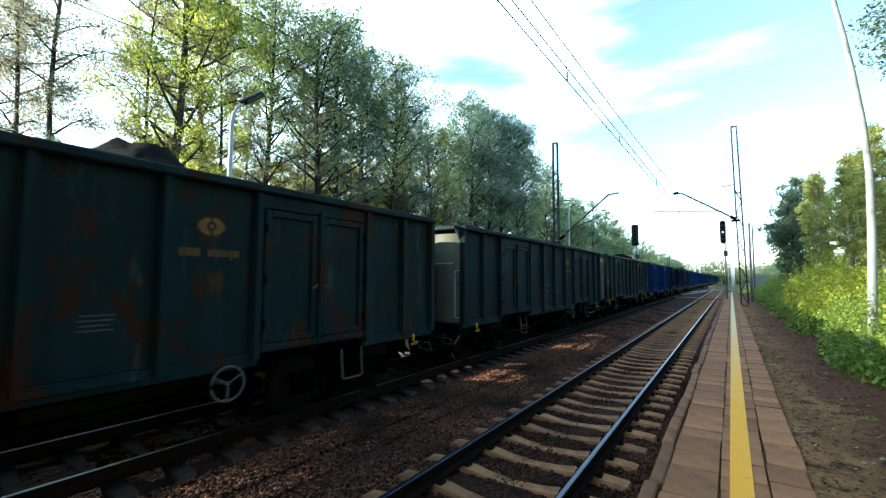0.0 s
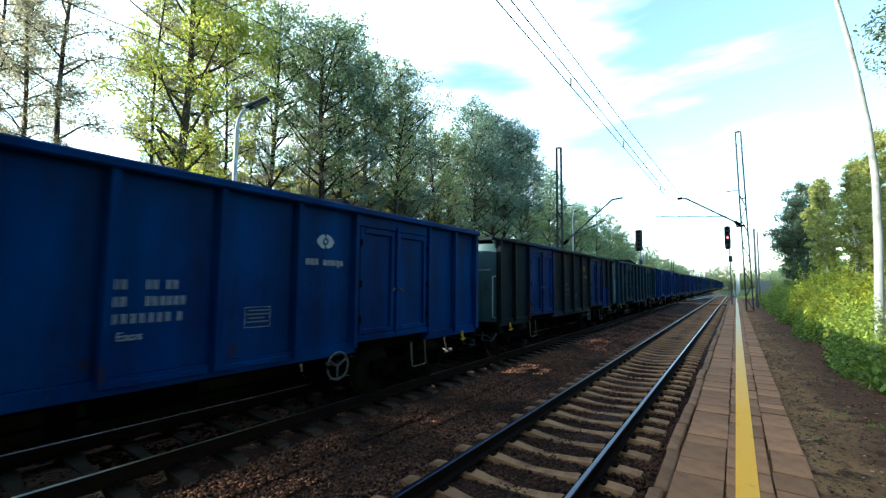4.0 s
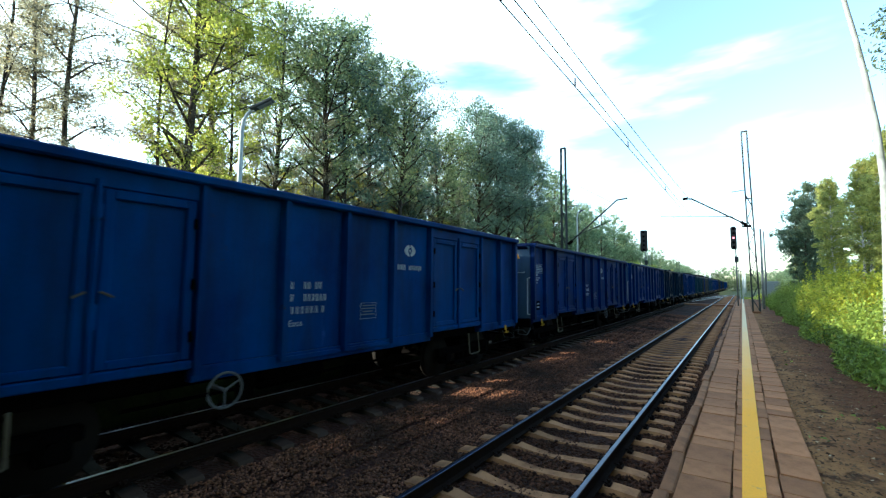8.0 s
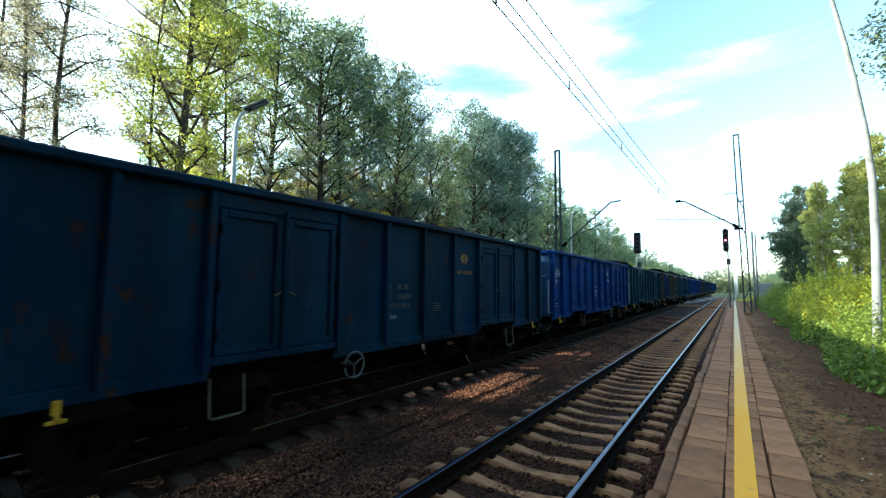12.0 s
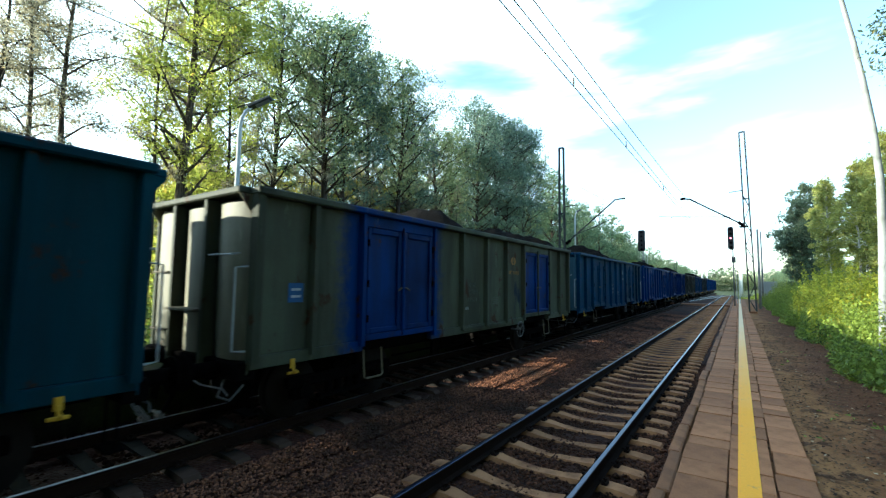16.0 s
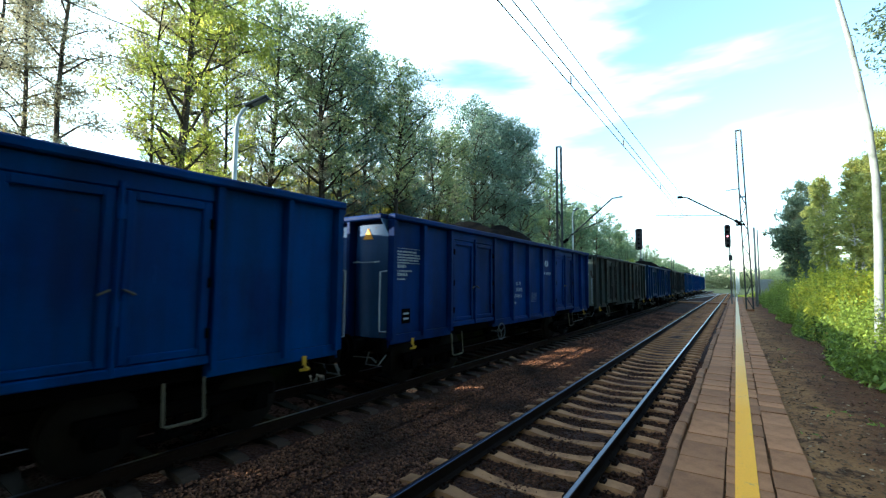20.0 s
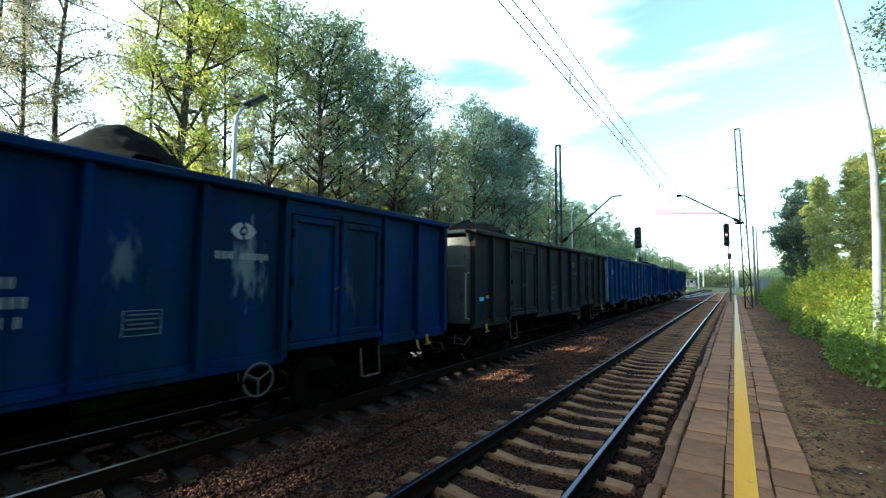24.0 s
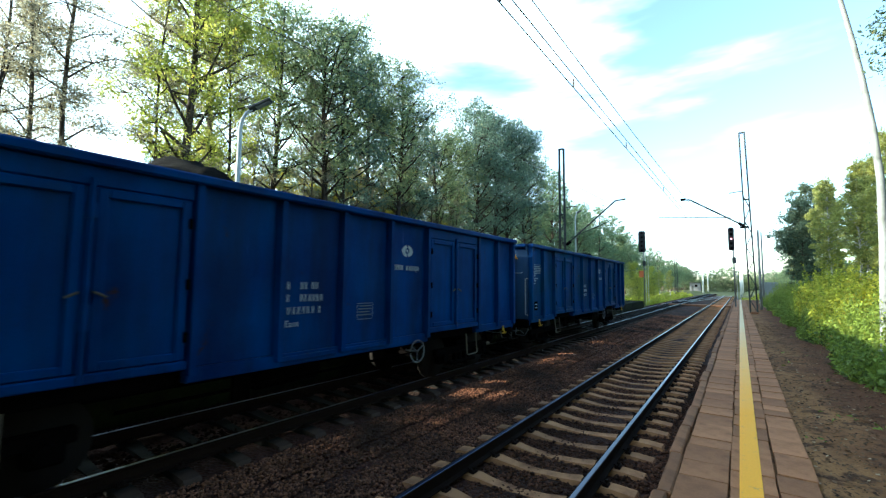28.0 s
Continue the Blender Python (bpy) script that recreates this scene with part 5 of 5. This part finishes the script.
weeds("weeds", 6200, near_bank, 0.9, 2.1, 0.100, LEAF_WEED, "tall green nettles and weeds beside the platform", 3)
weeds("weeds", 1500, far_bank, 1.3, 2.3, 0.16, LEAF_WEED_PALE, "pale yellow-green goldenrod growing beside the platform", 4)
weeds("weeds", 2600, lambda r: (-9.7 - 2.8 * r.uniform(), -8 + 64 * r.uniform() ** 1.3), 1.0, 2.4, 0.16, LEAF_WEED, "green weeds growing behind the far platform", 6)
weeds("weeds", 900, lambda r: (-7.6 - 4.5 * r.uniform(), 62 + 70 * r.uniform()), 0.4, 1.2, 0.3, LEAF_WEED_PALE, "pale weeds beside the far track", 7)
weeds("weeds", 500, lambda r: (2.6 + 5 * r.uniform(), 66 + 60 * r.uniform()), 0.4, 1.1, 0.3, LEAF_WEED_PALE, "pale grass beside the far track", 8)


# litter on the soil strip
def litter(n):
    rs = np.random.RandomState(31)
    V, F = [], []
    for i in range(n):
        y = 3.2 + 22 * rs.uniform() ** 1.5
        c = np.array([2.82 + 1.5 * rs.uniform(), y, PZ - 0.035 + rs.uniform(0, 0.02)])
        a, L = rs.uniform(0, 6.3), rs.uniform(0.008, 0.03)
        d, e = np.array([math.cos(a), math.sin(a), rs.uniform(-0.3, 0.3)]) * L, np.array([-math.sin(a), math.cos(a), rs.uniform(-0.3, 0.3)]) * L * 0.6
        V += [c - d, c + e, c + d, c - e + np.array([0, 0, 0.006])]
        F.append((4 * i, 4 * i + 1, 4 * i + 2, 4 * i + 3))
    k = Mat("leaf_litter", 0.9, 0, 0.2)
    m = k.done(k.mix(k.ramp(k.island(), 0.92, 1.0), k.mix(k.island(), (0.022, 0.010, 0.006), (0.16, 0.09, 0.045)), (0.40, 0.30, 0.19)))
    return tagged(new("leaf_litter", bulk("leaf_litter", V, F, m)), "dry leaves and crumbs on the trodden soil", "leaf litter", kind="stuff")


litter(9000)
weeds("weeds", 260, lambda r: (2.86 + 1.4 * r.uniform(), 4 + 26 * r.uniform()), 0.03, 0.10, 0.10, LEAF_WEED, "small flat weeds on the trodden soil", 12)


# ---- masts, wires, signals, lamps ----
def lattice_mast(x, y, z, height, w, d, label, taper=0.78):
    m = thing("catenary_mast", label, "catenary mast", "catenary masts", at=pose(x, y, z))
    def at(sx, sy, u):
        k = 1 - (1 - taper) * u
        return (sx * w / 2 * k, sy * d / 2 * k, height * u)
    for sx in (-1, 1):
        for sy in (-1, 1):
            part("leg", Geo().tube([at(sx, sy, 0), at(sx, sy, 1)], 0.042, 4), MAST_GREY, m)
    n = 14
    for i in range(n):
        u0, u1 = i / n, (i + 1) / n
        f = 1 if i % 2 else -1
        g = Geo()
        for s in (-1, 1):
            g.tube([at(s, -f, u0), at(s, f, u1)], 0.024, 4, False)
            if u0 < 0.62:
                g.tube([at(-f, s, u0), at(f, s, u1)], 0.024, 4, False)
        part("lacing", g, MAST_GREY, m)
    for u in (0.62, 1.0):
        g = Geo()
        for s in (-1, 1):
            g.tube([at(s, -1, u), at(s, 1, u)], 0.03, 4).tube([at(-1, s, u), at(1, s, u)], 0.03, 4)
        part("collar", g, MAST_GREY, m)
    part("foundation", Geo().box(-w * 0.62, w * 0.62, -d * 0.7, d * 0.7, -0.7, 0.03, 0.03), KERB, m, "concrete footing")
    return m


mr = lattice_mast(3.0, 34.0, 0.60, 11.8, 0.37, 0.24, "tall dark lattice catenary mast standing on the platform")
mr.matrix_basis = pose(3.0, 34.0, 0.60, 0, -1.1, 0)
part("cantilever", Geo().tube([(-0.2, 0, 5.6), (-3.2, 0, 7.68), (-3.75, 0, 7.75)], 0.05, 8), MAST_GREY, mr, "sloping steel arm")
part("insulator", Geo().disc((-0.35, 0, 5.7), (-1, 0, 0.7), 0.10, 0.35, 10), BLACK, mr)
part("insulator", Geo().disc((-3.6, 0, 7.74), (1, 0, 0), 0.09, 0.3, 10), BLACK, mr)
part("registration_arm", Geo().tube([(-0.9, 0, 6.2), (-5.2, 0, 6.62)], 0.034, 6).tube([(-4.4, 0, 6.55), (-4.3, 0, 6.4), (-3.4, 0, 6.28)], 0.022, 6), MAST_GREY, mr, "thin level arm")
part("bracket", Geo().tube([(-0.15, 0, 7.9), (-0.9, 0, 7.85)], 0.03, 6), MAST_GREY, mr)
part("clamp", Geo().box(-0.45, 0.05, -0.2, 0.2, 5.45, 5.55, 0.01).box(-0.45, -0.40, -0.2, 0.2, 5.45, 5.95, 0.01), BLACK, mr)
ml = lattice_mast(-7.2, 27.6, -0.3, 11.6, 0.37, 0.24, "tall dark lattice catenary mast beyond the train")
part("cantilever", Geo().tube([(0.2, 0, 5.1), (3.35, 0, 7.75), (3.95, 0, 7.8)], 0.05, 8), MAST_GREY, ml, "sloping steel arm")
part("registration_arm", Geo().tube([(0.6, 0, 5.6), (3.1, 0, 6.55)], 0.022, 6).tube([(2.4, 0, 6.3), (2.2, 0, 6.15), (1.6, 0, 6.0)], 0.022, 6), MAST_GREY, ml, "thin level arm")
part("insulator", Geo().disc((0.4, 0, 5.25), (1, 0, 0.8), 0.10, 0.35, 10), BLACK, ml)
part("bracket", Geo().tube([(0.15, 0, 7.6), (1.0, 0, 7.65)], 0.03, 6), MAST_GREY, ml)


def wires(name, label, x, pts, extra):
    w = thing(name, label, "overhead wire", "overhead wires")
    for dx, z0, z1, sag, r in pts:
        p = []
        for i in range(41):
            y = -24 + 58 * i / 40
            u = (y + 24) / 58
            p.append((x + dx, y, z0 + (z1 - z0) * u - sag * 4 * u * (1 - u)))
        part("wire", Geo().tube(p, r, 5, False), WIRE, w)
    for y, za, zb in extra:
        part("clamp", Geo().tube([(x, y, za), (x, y, zb)], 0.016, 5), WIRE, w)
    return w


wires("overhead_wire", "thin dark overhead wires above the near track", -0.2, [(-0.02, 5.62, 6.45, 0, 0.0095), (0.06, 5.75, 6.58, 0, 0.0095), (0.0, 6.6, 7.8, 0.55, 0.0095)], [(4.9, 6.02, 6.22), (8.0, 6.05, 6.22), (12.7, 6.12, 6.30), (20, 6.22, 6.42)])
wires("overhead_wire", "thin dark overhead wires above the train", TRACK_B, [(0.0, 5.3, 6.1, 0, 0.0075), (0.0, 6.0, 7.7, 0.1, 0.0075)], [])


def signal(x, y, z, label, lit, top, head, half=0.235):
    s = thing("railway_signal", label, "railway signal", "railway signals", at=pose(x, y, z))
    part("post", Geo().tube([(0.12, 0.1, 0), (0.12, 0.1, top)], 0.055, 10), PALE_POLE, s, "pale post", True)
    h = part("head", Geo().box(-half, half, -0.05, 0.14, top - head, top + 0.1, 0.12), SIGNAL_BLACK, s, "black rounded signal head")
    n = 5
    for i in range(n):
        zc = top - head + 0.22 + i * (head - 0.35) / (n - 1)
        on = lit and i == 2
        part("lamp", Geo().disc((0, -0.06, zc), (0, 1, 0), 0.075 if on else 0.11, 0.03, 14), RED_LIGHT if on else BLACK, h, "lit lamp" if on else "")
        part("visor", Geo().tube([(-0.12, -0.06, zc + 0.02), (-0.09, -0.2, zc + 0.10), (0, -0.22, zc + 0.14), (0.09, -0.2, zc + 0.10), (0.12, -0.06, zc + 0.02)], 0.014, 4), SIGNAL_BLACK, h)
    part("ladder", Geo().tube([(0.28, 0.25, 0.2), (0.28, 0.25, top - head)], 0.02, 5).tube([(0.5, 0.25, 0.2), (0.5, 0.25, top - head)], 0.02, 5), GALV, s)
    part("box", Geo().box(0.0, 0.3, 0.0, 0.25, top * 0.55, top * 0.55 + 0.5, 0.02), MAST_GREY, s)
    return s


signal(1.85, 44.0, 0.54, "black signal head with a lit lamp on a pale post", True, 6.65, 1.9, 0.22)
sl = signal(-6.2, 50.0, -0.1, "black signal head on a pale post beyond the train", False, 8.1, 2.2, 0.36)
part("number_board", Geo().box(-0.35, 0.1, -0.08, -0.05, 3.2, 3.9, 0.01), plain("board_orange", (0.6, 0.16, 0.05), 0.6), sl, "small orange and white board")


def lamp(x, y, z, h, label, turn):
    m = thing("street_lamp", label, "street lamp", "platform lamps", at=pose(x, y, z, 0, 0, turn))
    part("post", Geo().tube([(0, 0, 0), (0, 0, h * 0.55), (0, 0, h - 0.55), (0.04, 0, h - 0.26), (0.14, 0, h - 0.06), (0.30, 0, h + 0.06)], [0.085, 0.07, 0.055, 0.05, 0.045, 0.04], 10), LAMP_PAINT, m, "pale tapered steel post", True)
    part("head", Geo().box(-0.1, 0.58, -0.12, 0.12, -0.04, 0.06, 0.03, pose(0.32, 0, h + 0.08, 0, -26, 0)), MAST_GREY, m, "dark flat lamp head")
    part("lens", Geo().box(0.1, 0.52, -0.09, 0.09, -0.055, -0.035, 0.01, pose(0.32, 0, h + 0.08, 0, -26, 0)), HUT_WALL, m)
    return m


lamp(-9.0, 6.35, 0.60, 6.40, "pale lamp post with a dark flat head behind the train", 35)
lamp(-9.0, 36.1, 0.60, 7.70, "pale lamp post with a dark flat head behind the train", 75)
# the leaning pole at the edge of the weeds
pr = thing("street_lamp", "tall pale grey leaning lamp pole among the weeds", "street lamp", "platform lamps", at=pose(4.80, 13, 0.3))
part("post", Geo().tube([(0, 0, -0.3), (0.02, 0, 0.9), (0.10, 0, 3.0), (0.12, 0, 4.3), (0.06, 0, 5.5), (-0.05, 0, 6.6), (-0.16, 0, 7.5), (-0.34, 0, 8.7), (-0.75, -0.3, 9.6)], [0.088, 0.084, 0.078, 0.070, 0.064, 0.058, 0.053, 0.046, 0.04], 12), PALE_POLE, pr, "pale bent post", True)
part("collar", Geo().disc((0.01, 0, 0.62), (0, 0, 1), 0.115, 0.05, 14), GALV, pr)
part("lamp_head", Geo().box(-1.35, -0.7, -0.42, -0.18, 9.55, 9.68, 0.04), MAST_GREY, pr, "dark flat lamp head")

# ---- beyond the platform ----
hut = thing("hut", "low pale grey trackside hut with a flat roof", "hut", at=pose(-14.5, 230, 0.2))
part("wall", Geo().box(-2.2, 2.2, -1.4, 1.4, -0.8, 3.3, 0.02), HUT_WALL, hut)
part("roof", Geo().box(-2.5, 2.5, -1.7, 1.7, 3.3, 3.6, 0.03), MAST_GREY, hut)
part("window", Geo().box(-0.2, 0.9, -1.43, -1.39, 1.6, 2.6, 0.01), BLACK, hut, "dark window")
part("door", Geo().box(-1.6, -0.7, -1.43, -1.39, -0.2, 2.0, 0.01), MAST_GREY, hut, "dark door")
POST_WHITE = plain("whitewashed_concrete", (0.55, 0.57, 0.56), 0.7)
for x, y, h in ((-9.6, 199, 9.4), (-10.6, 250, 9.8), (-11.8, 310, 10.5), (-13.0, 390, 11.5), (2.6, 150, 8.5), (3.2, 190, 9.0), (3.6, 250, 9.5)):
    p = thing("pole", "white concrete catenary post beside the far tracks", "pole", "line poles", at=pose(x, y, 0.0))
    part("post", Geo().tube([(0, 0, -0.6), (0, 0, h)], [0.30, 0.24], 8), POST_WHITE, p, "", True)
    part("bracket", Geo().tube([(0, 0, h * 0.72), (-3.0 if x > 0 else 3.0, 0, h * 0.86)], 0.08, 6), MAST_GREY, p)
for x, y, h in ((3.6, 40.7, 6.6), (4.5, 60.0, 8.4)):
    p = thing("pole", "slim pale concrete line pole at the edge of the weeds", "pole", "line poles", at=pose(x, y, 0.0))
    part("post", Geo().tube([(0, 0, -0.2), (0, 0, h)], [0.10, 0.07], 8), PALE_POLE, p, "", True)
lattice_mast(-8.9, 104.8, -0.3, 9.6, 0.5, 0.4, "dark lattice catenary mast beside the far tracks")
MAST_PALE = plain("cabinet_grey", (0.26, 0.28, 0.28), 0.6)
box = thing("relay_cabinet", "pale grey trackside relay cabinet", "cabinet", at=pose(5.1, 62, 0.35))
part("body", Geo().box(-0.75, 0.75, -0.3, 0.3, 0.0, 2.4, 0.02), MAST_PALE, box)
part("door", Geo().box(-0.65, 0.65, -0.32, -0.302, 0.1, 2.2, 0.005), MAST_PALE, box)
cross = thing("track_crossing", "pale board crossing laid across the rails", "crossing", kind="structure", geo=Geo().box(-6.0, -0.80, 60, 62.0, -0.25, -0.012, 0.01).box(-0.68, 0.68, 60, 62.0, -0.25, -0.012, 0.01).box(0.80, 1.7, 60, 62, -0.25, -0.012, 0.01), mat=KERB)
# crossover between the tracks
xo = thing("track_3", "crossover rails joining the two tracks", "railway track", kind="structure")
for s in (-0.75, 0.75):
    part("rail", Geo().tube([(TRACK_B + s + 0.06, 70, -0.03), (TRACK_B + s + 1.0, 82, -0.03), (s - 1.0, 108, -0.03), (s - 0.06, 119, -0.03)], 0.028, 5), RAIL_TOP, xo, "polished curved rail")
# the far wood
rf = random.Random(9)
for x, y, h in ((-10.0, 88, 5.2), (-8.6, 91, 5.6)):
    plant("birch", x, y, h, -0.2, rf.uniform(0, 360), 1.3)
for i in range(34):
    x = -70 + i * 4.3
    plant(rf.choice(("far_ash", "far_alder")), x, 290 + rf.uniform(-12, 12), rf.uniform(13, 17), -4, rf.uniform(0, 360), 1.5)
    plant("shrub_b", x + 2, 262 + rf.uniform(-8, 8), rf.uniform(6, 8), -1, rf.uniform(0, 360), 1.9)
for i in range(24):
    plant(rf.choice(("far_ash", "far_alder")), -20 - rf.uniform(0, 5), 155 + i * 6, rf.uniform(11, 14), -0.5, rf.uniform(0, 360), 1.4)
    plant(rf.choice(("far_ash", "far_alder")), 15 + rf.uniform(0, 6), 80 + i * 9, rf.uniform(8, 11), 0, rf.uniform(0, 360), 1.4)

# ---- paving slabs and kerbs ----
SLAB_LENGTHS = (0.50, 0.50, 0.30, 0.50, 0.62, 0.42, 0.50, 0.30, 0.62, 0.50, 0.42)


def paving():
    rnd = random.Random(2)
    kerb = Geo().box(-0.055, 0.055, -0.5, 0.5, -0.22, 0, 0.014).mesh("kerb_stone", KERB)
    for i in range(60):
        ob = part("kerb_stone", kerb, None, pf)
        ob.matrix_basis = pose(PX + 0.052 + rnd.uniform(-0.020, 0.016), -3.5 + i * 1.012, PZ + 0.012 + rnd.uniform(-0.01, 0.008), rnd.uniform(-0.4, 0.4), rnd.uniform(-1, 1), rnd.uniform(-0.5, 0.5))
    rows = ((1.770, 0.391), (2.166, 0.341), (2.512, 0.296))
    for r, (x, w) in enumerate(rows):
        slabs = {ln: Geo().box(0.004, w - 0.004, 0.012, ln - 0.012, -0.07, 0, 0.004).mesh("paving_slab", SLAB) for ln in (0.30, 0.42, 0.50, 0.62)}
        y = -3 + 0.25 * (r == 1)
        for i in range(100):
            ob = part("paving_slab", slabs[SLAB_LENGTHS[(i * (2 * r + 1) + r) % 11]], None, pf)
            ob.matrix_basis = pose(x + rnd.uniform(-0.009, 0.009), y, PZ - 0.002 + rnd.uniform(-0.007, 0.0), rnd.uniform(-0.7, 0.7), rnd.uniform(-0.9, 0.9), rnd.uniform(-0.6, 0.6))
            y += SLAB_LENGTHS[(i * (2 * r + 1) + r) % 11]
        part("paving_rest", Geo().box(x, x + w - 0.006, -14, -3.02, PZ - 0.07, PZ - 0.003, 0.01), SLAB, pf)
        tagged(pf.children[-1], kind="stuff")
        part("paving_rest", Geo().box(x, x + w - 0.006, y + 0.01, 66, PZ - 0.07, PZ - 0.003, 0.01), SLAB, pf)
        tagged(pf.children[-1], kind="stuff")


paving()
motions()
